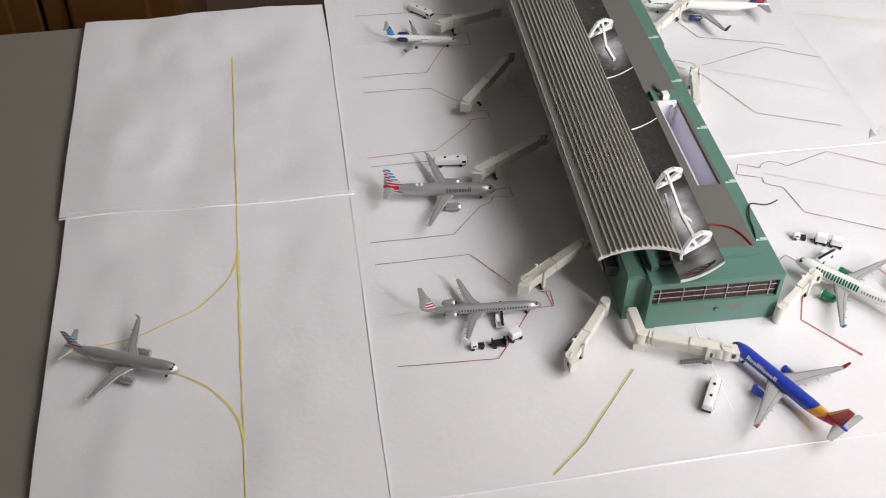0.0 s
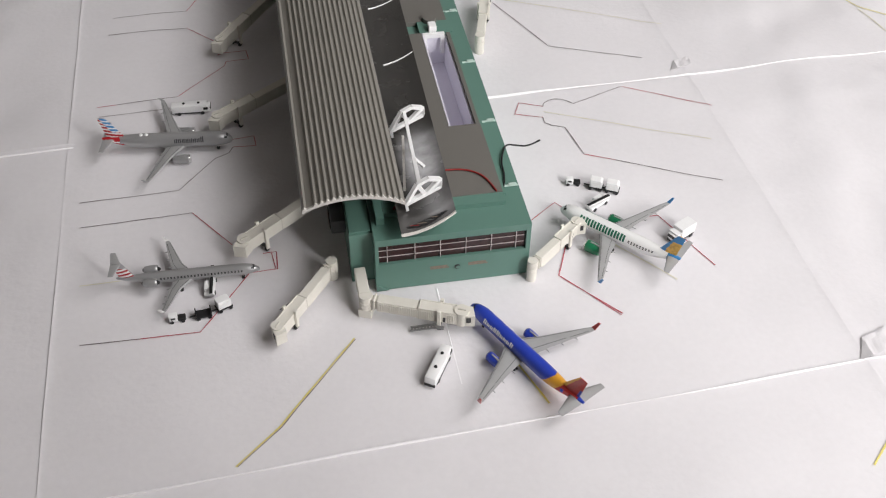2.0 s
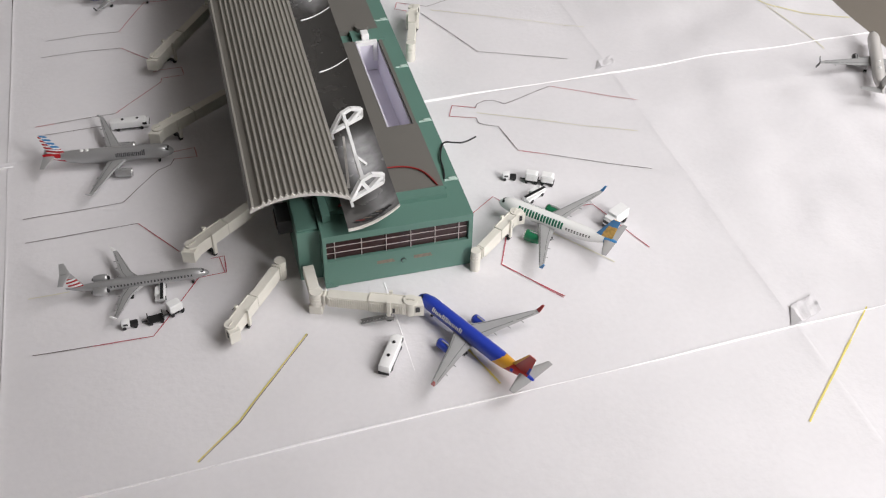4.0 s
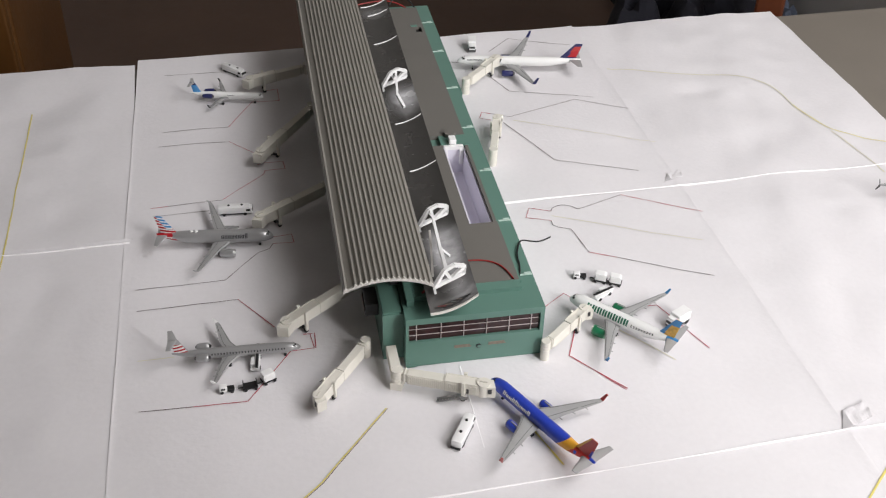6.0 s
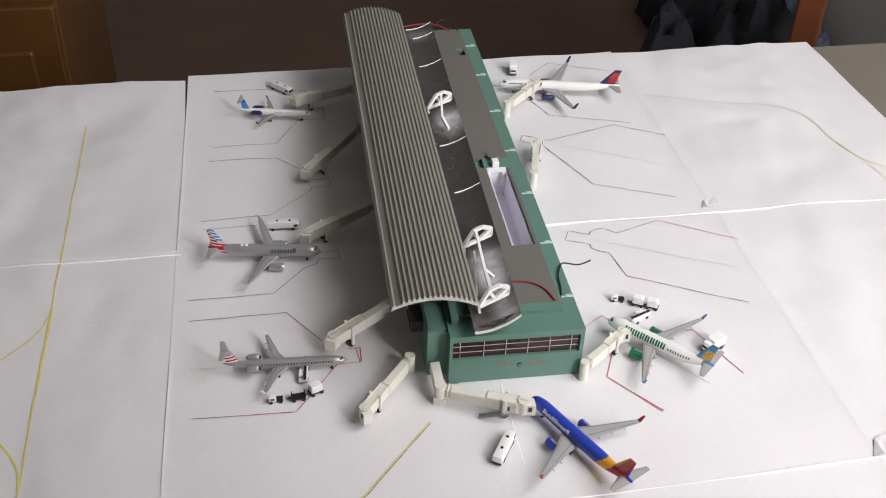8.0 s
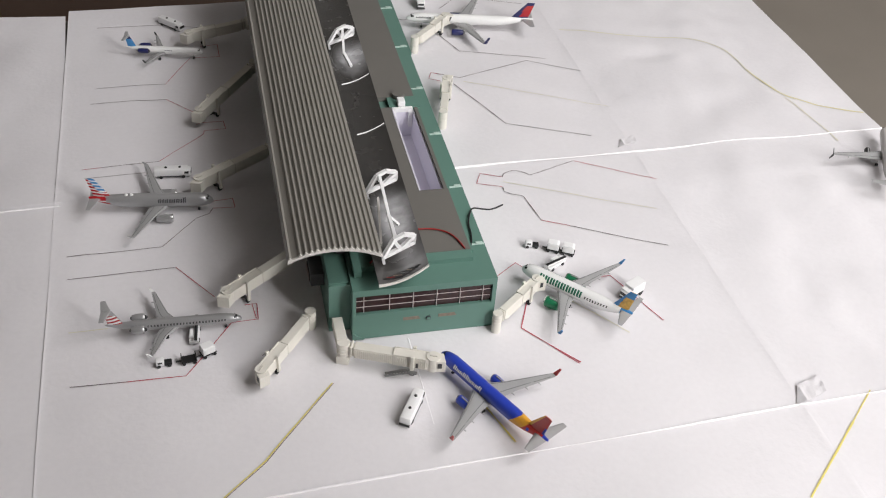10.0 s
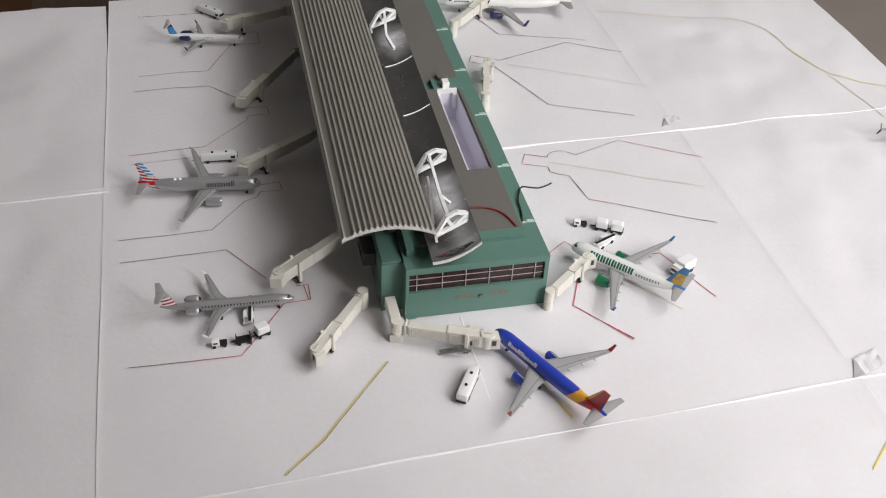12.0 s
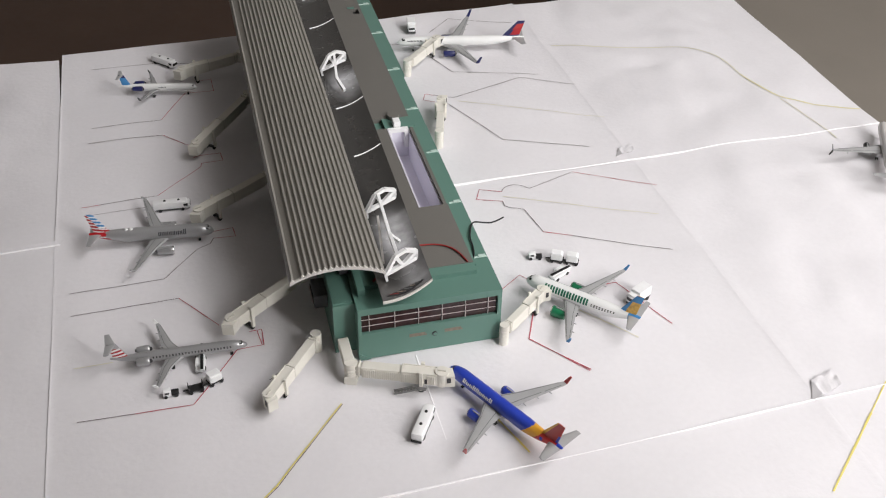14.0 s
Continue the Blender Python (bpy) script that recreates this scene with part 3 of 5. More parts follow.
box(bm, X0, X0 + 0.003, 0.004, LEN, 0, TOP)
box(bm, -0.0035, -0.0005, 0.004, 0.312, 0, TOP)
box(bm, -0.0035, 0.0015, 0.312, LEN, 0, TOP)
box(bm, X0 + 0.003, -0.0035, LEN - 0.003, LEN, 0, TOP)
part("side_wall", bm, GREEN, B)
for xa, xb, ya, yb in ((X0, SX0, 0.0, LEN), (SX0, X1, 0.0, SY0), (SX1, X1, SY0, SY1), (SX0, X1, SY1, 0.312), (SX0, 0.0016, 0.312, LEN)):
    part("roof_ledge", boxed(xa, xb, ya, yb, TOP, TOP + 0.0008), GREEN, B)
# the stepped green upper storey
UP = TOP + 0.0008
bm = bmesh.new()
box(bm, -0.090, -0.0125, 0.020, 0.0285, UP, 0.0468)
box(bm, -0.090, -0.052, 0.0285, 0.500, UP, 0.0468)
box(bm, -0.0955, -0.0905, 0.014, 0.500, UP, 0.0485)
box(bm, -0.0125, -0.0105, 0.0285, SY1 + 0.03, UP, 0.0455)
part("upper_storey", bm, GREEN, B)
# added solid props; the shade under the roof is put into their dark grey
bm = bmesh.new()
box(bm, -0.1035, -0.0975, 0.040, 0.480, UP, 0.0655)
box(bm, -0.0800, -0.0760, 0.040, 0.480, 0.0468, 0.0560)
part("dark_roof_props", bm, DARK_GREY, B, "added dark blocks standing in for the shaded interior under the roof")
# the grey deck with the long light shaft
for xa, xb, ya, yb in ((-0.052, -0.0125, 0.0285, SY0), (-0.052, SX0, SY0, SY1), (-0.052, -0.0125, SY1 + 0.016, 0.440), (-0.052, -0.0215, 0.440, 0.452), (-0.0155, -0.0125, 0.440, 0.452), (-0.052, -0.0125, 0.452, 0.500)):
    part("roof_deck", boxed(xa, xb, ya, yb, UP, 0.0472), GREY_DECK, B, "warm grey flat roof deck")
# black block floors the hole, painting in the shade of its depth
part("duct_hole_fill", boxed(-0.0215, -0.0155, 0.440, 0.452, UP, 0.0440), BLACK, B, "black block in a roof deck hole, its dark depth painted")
part("duct_lip", boxed(-0.0255, -0.0185, 0.4525, 0.4555, 0.0472, 0.0482), GREEN, B)
bm = bmesh.new()
box(bm, SX0 + 0.0005, SX1 - 0.0005, SY0 + 0.0005, SY1 - 0.0005, 0.0180, 0.0190)
box(bm, SX0 + 0.0004, SX0 + 0.0014, SY0, SY1, 0.0190, 0.0470)
box(bm, SX1 - 0.0014, SX1 - 0.0004, SY0, SY1, 0.0190, 0.0440)
box(bm, SX0 + 0.0014, SX1 - 0.0014, SY0, SY0 + 0.001, 0.0190, 0.0440)
box(bm, SX0 + 0.0014, SX1 - 0.0014, SY1 - 0.0004, SY1 + 0.0006, 0.0190, 0.0430)
part("shaft_lining", bm, WHITE_IN, B, "lilac-white lining of the roof light shaft")
part("shaft_kerb", boxed(SX1 - 0.0002, -0.0126, SY0, SY1, UP, 0.0462), GREY_DECK, B)
bm = bmesh.new()
box(bm, SX0 - 0.001, -0.0105, SY1, SY1 + 0.016, UP, 0.0470)
part("shaft_end", bm, GREEN, B)
bm = bmesh.new()
box(bm, SX0 + 0.001, SX0 + 0.004, SY1 - 0.004, SY1 - 0.0005, 0.030, 0.0475)
box(bm, SX1 - 0.005, SX1 - 0.002, SY1 - 0.004, SY1 - 0.0005, 0.030, 0.0475)
box(bm, SX0 + 0.004, SX1 - 0.005, SY1 - 0.004, SY1 - 0.0005, 0.0445, 0.0475)
box(bm, SX0 + 0.006, SX0 + 0.012, SY1 + 0.000, SY1 + 0.008, 0.0470, 0.0520, None, 0.0006)
part("shaft_fixture", bm, WHITE, B, "small white plastic lamp holder")
part("fixture_knob", rod(bmesh.new(), (SX0 + 0.009, SY1 + 0.0165, 0.0470), (SX0 + 0.009, SY1 + 0.0165, 0.0502), 0.0055, 0.0050, 20), GREY_DECK, B, smooth=True)
# the front window band
glass = part("window_band", boxed(WX0, WX1, 0.0030, 0.0038, WZ0, WZ1), GLASS_DARK, B, "dark front window band with pale mullions")
cols = [0.0, 0.058, 0.244, 0.417, 0.590, 0.763, 0.933, 1.0]
for a, b in zip(cols, cols[1:]):
    for k in range(3):
        xa, xb = WX0 + (WX1 - WX0) * a, WX0 + (WX1 - WX0) * b
        za, zb = WZ0 + (WZ1 - WZ0) * k / 3, WZ0 + (WZ1 - WZ0) * (k + 1) / 3
        part("pane", boxed(xa + 0.0003, xb - 0.0003, 0.0023, 0.0029, za + 0.0002, zb - 0.0002), GLASS_DARK, glass)
for a in cols[1:-1]:
    x = WX0 + (WX1 - WX0) * a
    part("mullion", boxed(x - 0.00020, x + 0.00020, 0.0012, 0.0022, WZ0 + 0.0004, WZ1 - 0.0004), MULLION, glass)
for k in (1, 2):
    z = WZ0 + (WZ1 - WZ0) * k / 3
    part("transom", boxed(WX0, WX1 - 0.001, 0.0015, 0.0021, z - 0.00012, z + 0.00012), MULLION, glass)
bm = rod(bmesh.new(), (-0.0465, -0.0006, 0.0135), (-0.0465, 0.0002, 0.0135), 0.0018, None, 16)
part("door_ring", bm, DARK_GREY, B)
part("door_disc", rod(bmesh.new(), (-0.0463, -0.0010, 0.0137), (-0.0463, -0.0004, 0.0137), 0.0013, 0.0009, 16), GREEN, B)
for xa, xb in ((-0.0640, -0.0520), (-0.0395, -0.0270)):
    for za, zb in ((0.0134, 0.0144), (0.0147, 0.0160)):
        part("printed_sign", boxed(xa, xb - (0.001 if za > 0.014 else 0.0), -0.0002, 0.0001, za, zb), RUST, B, "faded red unreadable print")
bm = prism(bmesh.new(), [(X0 - 0.0, 0.0), (X0 + 0.008, 0.0), (X0 + 0.0, 0.006)], 0.001, pose(0, -0.0004, 0.0, 90, 0, 0))
part("corner_foot", bm, GREEN, B)
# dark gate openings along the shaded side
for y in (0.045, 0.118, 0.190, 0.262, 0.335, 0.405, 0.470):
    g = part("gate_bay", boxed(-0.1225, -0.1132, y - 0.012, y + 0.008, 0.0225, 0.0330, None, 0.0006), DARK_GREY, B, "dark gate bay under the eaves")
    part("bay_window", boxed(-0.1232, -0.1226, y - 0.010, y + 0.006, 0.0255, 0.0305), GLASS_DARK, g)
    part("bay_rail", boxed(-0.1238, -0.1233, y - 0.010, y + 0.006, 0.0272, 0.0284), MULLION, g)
# clips along the ledge
for y in (0.037, 0.1055, 0.178, 0.249, 0.323, 0.400, 0.468):
    c = part("ledge_clip", boxed(-0.0118, -0.0005, y - 0.0008, y + 0.0008, UP, UP + 0.0010, None, 0.0003), CLEAR_GREEN, B, "milky green plastic clip")
    part("clip_cap", boxed(-0.0065, -0.0015, y - 0.0016, y + 0.0016, UP + 0.0010, UP + 0.0016, None, 0.0002), CLEAR_GREEN, c)


# the ribbed roof: half-round ribs on a shallow arch
def arch(u):
    return 0.0705 + 0.0082 * (4 * u * (1 - u)) ** 0.9 - 0.0012 * u


def ribbed_profile():
    out, RX0, RX1, ribs = [], -0.1400, -0.0785, 15
    out += [(RX0, 0.0685), (RX0 + 0.0004, arch(0.0) + 0.0014), (RX0 + 0.0016, arch(0.03) + 0.0018), (RX0 + 0.0030, arch(0.05))]
    start = 0.115
    for k in range(ribs):
        for s in range(7):
            f = (k + s / 7) / ribs
            u = start + (1 - start) * f
            bump = max(0.0, math.sin(math.pi * (s / 7) * 1.55)) * 0.00165 if s / 7 < 0.65 else 0.0
            out.append((RX0 + (RX1 - RX0) * u, arch(u) + bump))
    out.append((RX1, arch(1.0)))
    return out


def sheet_along(profile, y0, y1, thick, tilt=0.0, step=0.25, slant=0.0):
    """A profile of x and z drawn along y, with its underside."""
    bm = bmesh.new()
    n = max(2, int((y1 - y0) / step))
    ring = [(x, z) for x, z in profile] + [(x, z - thick) for x, z in reversed(profile)]
    xa, xb = profile[0][0], profile[-1][0]
    rows = [[bm.verts.new((x + tilt * (y0 + (y1 - y0) * j / n), y0 + (y1 - y0) * j / n + slant * (x - xa) / (xb - xa), z)) for x, z in ring] for j in range(n + 1)]
    k = len(ring)
    for a, b in zip(rows, rows[1:]):
        for i in range(k):
            bm.faces.new((a[i], a[(i + 1) % k], b[(i + 1) % k], b[i]))
    m = len(profile)
    for row in (rows[0], rows[-1]):
        for i in range(m - 1):
            bm.faces.new((row[i], row[i + 1], row[k - 2 - i], row[k - 1 - i]))
    return bm


roof = part("ribbed_roof", sheet_along(ribbed_profile(), 0.0045, 0.497, 0.0012), RIB, B, "curved grey roof of close parallel ribs", True)


def cut_edge(profile, low, y0, y1):
    """The pale cut end of a sheet: its profile above, a smooth curve below."""
    bm = bmesh.new()
    near = [(bm.verts.new((x, y0, z)), bm.verts.new((x, y0, low(x)))) for x, z in profile]
    far = [(bm.verts.new((x, y1, z)), bm.verts.new((x, y1, low(x)))) for x, z in profile]
    for i in range(len(profile) - 1):
        bm.faces.new((near[i][0], near[i + 1][0], near[i + 1][1], near[i][1]))
        bm.faces.new((far[i][0], far[i][1], far[i + 1][1], far[i + 1][0]))
        bm.faces.new((near[i][0], far[i][0], far[i + 1][0], near[i + 1][0]))
        bm.faces.new((near[i][1], near[i + 1][1], far[i + 1][1], far[i][1]))
    for e in (0, -1):
        bm.faces.new((near[e][0], near[e][1], far[e][1], far[e][0]))
    return bm


part("roof_end", cut_edge([(x, z + 0.0002) for x, z in ribbed_profile()], lambda x: arch(min(1.0, max(0.0, (x + 0.1400) / 0.0615))) - 0.0016, 0.0028, 0.0043), RIB_EDGE, B, "pale cut edge of the ribbed roof")


def trough(u):
    return 0.0556 + 0.0034 * u - 0.0144 * u * (1 - u)


CX0, CX1 = -0.0830, -0.0478
prof = [(CX0 + (CX1 - CX0) * k / 16, trough(k / 16)) for k in range(17)]
part("smooth_canopy", sheet_along(prof, -0.0090, 0.487, 0.0009, 0.006, 0.25, 0.012), SMOKED, B, "glossy dark grey concave plastic canopy", True)
part("canopy_end", sheet_along([(x, z + 0.0004) for x, z in prof], -0.0104, -0.0092, 0.0016, 0.006, 0.25, 0.012), RIB_EDGE, B, "pale rough cut edge of the canopy")
# thin white rods bent to the canopy's hollow
for y, ua, ub in ((0.166, 0.35, 0.98), (0.243, 0.3, 0.98), (0.400, 0.3, 0.98), (0.466, 0.35, 0.95), (0.489, 0.2, 1.0)):
    bm = bmesh.new()
    last = None
    for k in range(11):
        u = ua + (ub - ua) * k / 10
        p = (CX0 + (CX1 - CX0) * u + 0.006 * y, y + 0.010 * u, trough(u) + 0.0002)
        if last:
            rod(bm, last, p, 0.0006 * (1.1 - 0.5 * k / 10), None, 6)
        last = p
    part("canopy_line", bm, WHITE, B, "thin white raised line across the canopy", True)
# black boxes laid on the sheet; the slit's inner shade is their colour
bm = bmesh.new()
for k in range(12):
    u = 0.14 + 0.70 * k / 11
    half = 0.0003 + 0.0019 * math.sin(math.pi * (k + 0.3) / 11.6)
    xm = CX0 + (CX1 - CX0) * u
    box(bm, xm - 0.0012, xm + 0.0012, -0.0045 + 0.012 * u - half, -0.0045 + 0.012 * u + half, trough(u) - 0.0003, trough(u) + 0.0004)
slot = part("canopy_slot_strip", bm, BLACK, B, "black strip laid on the canopy for a shaded slit")
# narrow coloured streaks along the slit
for u, tone in ((0.26, RED_WIRE), (0.40, RUST), (0.54, STAIR), (0.66, RUST)):
    xm = CX0 + (CX1 - CX0) * u
    part("slot_streak", boxed(xm - 0.0030, xm + 0.0028, -0.0047 + 0.012 * u, -0.0042 + 0.012 * u, trough(u) + 0.0004, trough(u) + 0.0007, None, 0.0001), tone, slot)


def truss(y, dx):
    pts = {"f": (-0.0770, y, 0.0605), "a": (-0.0695, y + 0.004, 0.0712), "c": (-0.0625, y + 0.006, 0.0735), "b": (-0.0548, y + 0.008, 0.0705), "r": (-0.0545, y + 0.009, 0.0640), "m": (-0.0645, y + 0.005, 0.0624)}
    pts = {k: (a + dx, b, c) for k, (a, b, c) in pts.items()}
    t = part("roof_truss", beam(bmesh.new(), pts["f"], pts["r"], 0.0027, 0.0024), WHITE, B, "white plastic triangular roof truss")
    for a, b in (("f", "a"), ("a", "c"), ("c", "b"), ("b", "r"), ("a", "m"), ("m", "b")):
        part("truss_bar", beam(bmesh.new(), pts[a], pts[b], 0.0026, 0.0024), WHITE, t)
    part("truss_post", beam(bmesh.new(), (pts["f"][0] + 0.001, y, 0.0550), pts["f"], 0.0018, 0.0018), WHITE, t)
    return t


truss(0.0120, 0.0)
truss(0.0848, 0.001)
truss(0.3045, 0.003)
ROD = "white plastic tie rod"
part("tie_rod", beam(bmesh.new(), (-0.0665, 0.091, 0.0718), (-0.0665, 0.048, 0.0655), 0.0020, 0.0020), WHITE, B, ROD)
part("tie_rod", beam(bmesh.new(), (-0.0665, 0.048, 0.0655), (-0.0680, 0.017, 0.0712), 0.0024, 0.0024), WHITE, B, ROD)
part("rod_hook", beam(bmesh.new(), (-0.0665, 0.048, 0.0655), (-0.0610, 0.041, 0.0635), 0.0018, 0.0018), WHITE, B)
part("tie_rod", beam(bmesh.new(), (-0.0690, 0.078, 0.0600), (-0.0760, 0.024, 0.0610), 0.0016, 0.0016), RIB_EDGE, B, "grey plastic tie rod")
part("tie_rod", beam(bmesh.new(), (-0.0610, 0.312, 0.0718), (-0.0640, 0.281, 0.0635), 0.0020, 0.0020), WHITE, B, ROD)
part("tie_rod", beam(bmesh.new(), (-0.0640, 0.281, 0.0635), (-0.0600, 0.266, 0.0590), 0.0024, 0.0024), WHITE, B, ROD)
curve_wire("red_wire", [(-0.060, 0.056, 0.0500), (-0.0444, 0.0550, 0.0480), (-0.030, 0.0540, 0.0481), (-0.0200, 0.0480, 0.0481), (-0.0150, 0.0380, 0.0481), (-0.0130, 0.0290, 0.0478)], 0.0006, RED_WIRE, "thin red wire lying across the roof deck", "wire")
curve_wire("red_wire", [(-0.080, 0.024, 0.0478), (-0.074, 0.030, 0.0490), (-0.066, 0.026, 0.0480), (-0.060, 0.034, 0.0480)], 0.0008, RED_WIRE, "thin red wire under the canopy", "wire")
curve_wire("red_wire", [(-0.088, 0.500, 0.0490), (-0.050, 0.512, 0.0520), (-0.020, 0.510, 0.0520), (-0.010, 0.500, 0.0460)], 0.0008, RED_WIRE, "thin red wire looping over the roof's far end", "wire")
curve_wire("black_wire", [(-0.030, 0.502, 0.0480), (-0.022, 0.516, 0.0550), (-0.006, 0.512, 0.0540), (0.000, 0.500, 0.0440)], 0.0007, BLACK, "thin black wire looping over the roof's far end", "wire")
curve_wire("black_wire", [(-0.0101, 0.0270, 0.0440), (-0.0060, 0.0370, 0.0443), (-0.0030, 0.0480, 0.0443), (-0.0025, 0.0600, 0.0446), (0.0012, 0.0700, 0.0450), (0.0058, 0.0800, 0.0430), (0.0143, 0.0805, 0.0400), (0.0215, 0.0785, 0.0400), (0.0306, 0.0835, 0.0400)], 0.0006, BLACK, "thin black wire hanging over the terminal's ledge", "wire")


# ---- model aircraft ----
def airliner(m, label, L, dia, span, zc, fus, fus_idx, wing, fin, fin_idx, engine, tip=None, tail=False, nac=(0.0052, 0.0115), title=None, win=None, finh=0.016, winglet=0.006, domes=(), stab=None, sweep=0.27, split=False, chord=0.8):
    """A model aircraft, nose along x, standing on its wheels. tail: engines at the tail and a high tailplane."""
    A = thing("model_aircraft", m, label, "model aircraft", "model aircraft round the terminal")
    R = dia / 2

    def ring_at(x):
        f = (L / 2 - x) / L
        if f < 0.14:
            k = math.sqrt(max(0.0, 1 - ((0.14 - f) / 0.14) ** 2)) ** 1.05
            return max(0.04, k) * R, zc - 0.28 * R * (1 - k)
        if f > 0.68:
            k = (f - 0.68) / 0.32
            return R * (1 - 0.86 * k ** 1.6), zc + 0.62 * R * k ** 1.6
        return R, zc

    def at(x, deg, out=1.0):
        r, z = ring_at(x)
        a = radians(deg)
        return Vector((x, -math.sin(a) * r * out, z + math.cos(a) * r * out))

    bm = bmesh.new()
    xs = [L / 2 - L * 0.14 * (1 - math.cos(k / 9 * math.pi / 2)) for k in range(10)] + [L / 2 - L * (0.14 + 0.86 * k / 140) for k in range(1, 141)]
    loft(bm, [[at(x, 360 * k / 52) for k in range(52)] for x in xs], True, fus_idx)
    fuselage = part("fuselage", bm, fus, A, "", True)

    def patch(bm, xa, xb, da, db, out=1.012, nx=2, nd=3):
        vs = [[bm.verts.new(at(xa + (xb - xa) * i / nx, da + (db - da) * j / nd, out)) for j in range(nd + 1)] for i in range(nx + 1)]
        lo = [[bm.verts.new(at(xa + (xb - xa) * i / nx, da + (db - da) * j / nd, out - 0.03)) for j in range(nd + 1)] for i in range(nx + 1)]
        for i in range(nx):
            for j in range(nd):
                bm.faces.new((vs[i][j], vs[i + 1][j], vs[i + 1][j + 1], vs[i][j + 1]))
        for i in range(nx):
            bm.faces.new((vs[i][0], lo[i][0], lo[i + 1][0], vs[i + 1][0]))
            bm.faces.new((vs[i][nd], vs[i + 1][nd], lo[i + 1][nd], lo[i][nd]))
        for j in range(nd):
            bm.faces.new((vs[0][j], vs[0][j + 1], lo[0][j + 1], lo[0][j]))
            bm.faces.new((vs[nx][j], lo[nx][j], lo[nx][j + 1], vs[nx][j + 1]))
        return bm

    for side in (-1, 1):
        for da, db, xa, xb in ((4, 24, 0.452, 0.466), (27, 52, 0.440, 0.462)):
            part("cockpit_window", patch(bmesh.new(), xa * L, xb * L, side * da, side * db, 1.02), BLACK, fuselage)
        if win:
            x, bm = win[0] * L, bmesh.new()
            while x > win[1] * L:
                patch(bm, x, x - 0.0010, side * 58, side * 78, 1.014, 1, 1)
                x -= 0.0021
            tagged(part("window_row", bm, BLACK, fuselage, "row of tiny dark cabin windows"), kind="stuff")
        for dx in (0.40, -0.34):
            part("cabin_door", patch(bmesh.new(), dx * L, dx * L - 0.0020, side * 55, side * 96, 1.008, 1, 4), fus[0], fuselage)
        if title:
            xa, xb, d0, d1, tm, n, tall = title
            step = (xa - xb) * L / n
            for k in range(n):
                cap = (k in tall)
                dd0 = d0 if cap else d0 + (d1 - d0) * 0.28
                x = xa * L - step * k
                part("title_block", patch(bmesh.new(), x, x - step * 0.34, side * dd0, side * d1, 1.016, 1, 4), tm, fuselage, "lettering reduced to plain bars")
                part("title_block", patch(bmesh.new(), x - step * 0.48, x - step * 0.80, side * (dd0 + 3), side * d1, 1.016, 1, 4), tm, fuselage, "lettering reduced to plain bars")
    for x in domes:
        part("roof_dome", rod(bmesh.new(), (x * L, 0, zc + R * 0.9), (x * L, 0, zc + R * 1.12), 0.0017, 0.0010, 14), AWHITE, fuselage, "white radome", True)
    H = span / 2

    def section(x_le, chord, y, z, t):
        prof = [(0, 0), (0.08, 0.5), (0.3, 0.62), (0.6, 0.42), (1.0, 0.06), (1.0, -0.06), (0.6, -0.25), (0.3, -0.38), (0.08, -0.36)]
        return [Vector((x_le - chord * u, y, z + t * v)) for u, v in prof]

    zw = zc - R * (0.55 if tail else 0.62)
    xr = 0.060 * L if tail else 0.165 * L
    for side in (-1, 1):
        bm = bmesh.new()
        secs = []
        for f, le, ch, t in ((0.0, xr, 0.205 * L * chord, 0.0024), (0.10, xr - 0.030 * L, 0.184 * L * chord, 0.0022), (0.36, xr - 0.110 * L, 0.120 * L * chord, 0.0015), (0.94, xr - sweep * span * 1.02, 0.050 * L * chord, 0.0008), (1.0, xr - sweep * span / 0.92, 0.036 * L * chord, 0.0006)):
            secs.append(section(le, ch, side * H * f, zw + H * f * 0.085, t))
        loft(bm, secs)
        w = part("wing", bm, wing, A, "", True)
        tx, tz = secs[-1][0].x, zw + H * 0.085
        tip_te = tx - 0.036 * L * chord
        mid_te = xr - 0.110 * L - 0.120 * L * chord
        for fy in (0.30, 0.52, 0.72):
            te = mid_te + (tip_te - mid_te) * max(0.0, fy - 0.36) / 0.64
            zf = zw + H * fy * 0.085 - 0.0006
            part("flap_fairing", rod(bmesh.new(), (te + 0.0045, side * H * fy, zf), (te - 0.0016, side * H * fy, zf - 0.0002), 0.0006, 0.00025, 8), wing, w, "", True)
        for name, u, wide, fa, fb, tone in (("flap_line", 0.74, 0.00016, 0.12, 0.62, PANEL_GAP), ("aileron_line", 0.76, 0.00016, 0.66, 0.92, PANEL_GAP), ("slat_line", 0.16, 0.00013, 0.14, 0.92, PANEL_GAP)):
            bm, last = bmesh.new(), None
            for q in range(13):
                f = fa + (fb - fa) * q / 12
                knots = ((0.0, xr, 0.205 * L * chord, 0.0024), (0.10, xr - 0.030 * L, 0.184 * L * chord, 0.0022), (0.36, xr - 0.110 * L, 0.120 * L * chord, 0.0015), (0.94, xr - sweep * span * 1.02, 0.050 * L * chord, 0.0008))
                for (f0, l0, c0, t0), (f1, l1, c1, t1) in zip(knots, knots[1:]):
                    if f0 <= f <= f1:
                        g = (f - f0) / (f1 - f0)
                        le, ch, tk = l0 + (l1 - l0) * g, c0 + (c1 - c0) * g, t0 + (t1 - t0) * g
                top = tk * (0.42 + (0.06 - 0.42) * (u - 0.6) / 0.4 if u > 0.6 else 0.555)
                row = [bm.verts.new((le - ch * u + d, side * H * f, zw + H * f * 0.085 + top + 0.00012 + z)) for d, z in ((wide, 0.0), (-wide, 0.0), (-wide, -0.0002), (wide, -0.0002))]
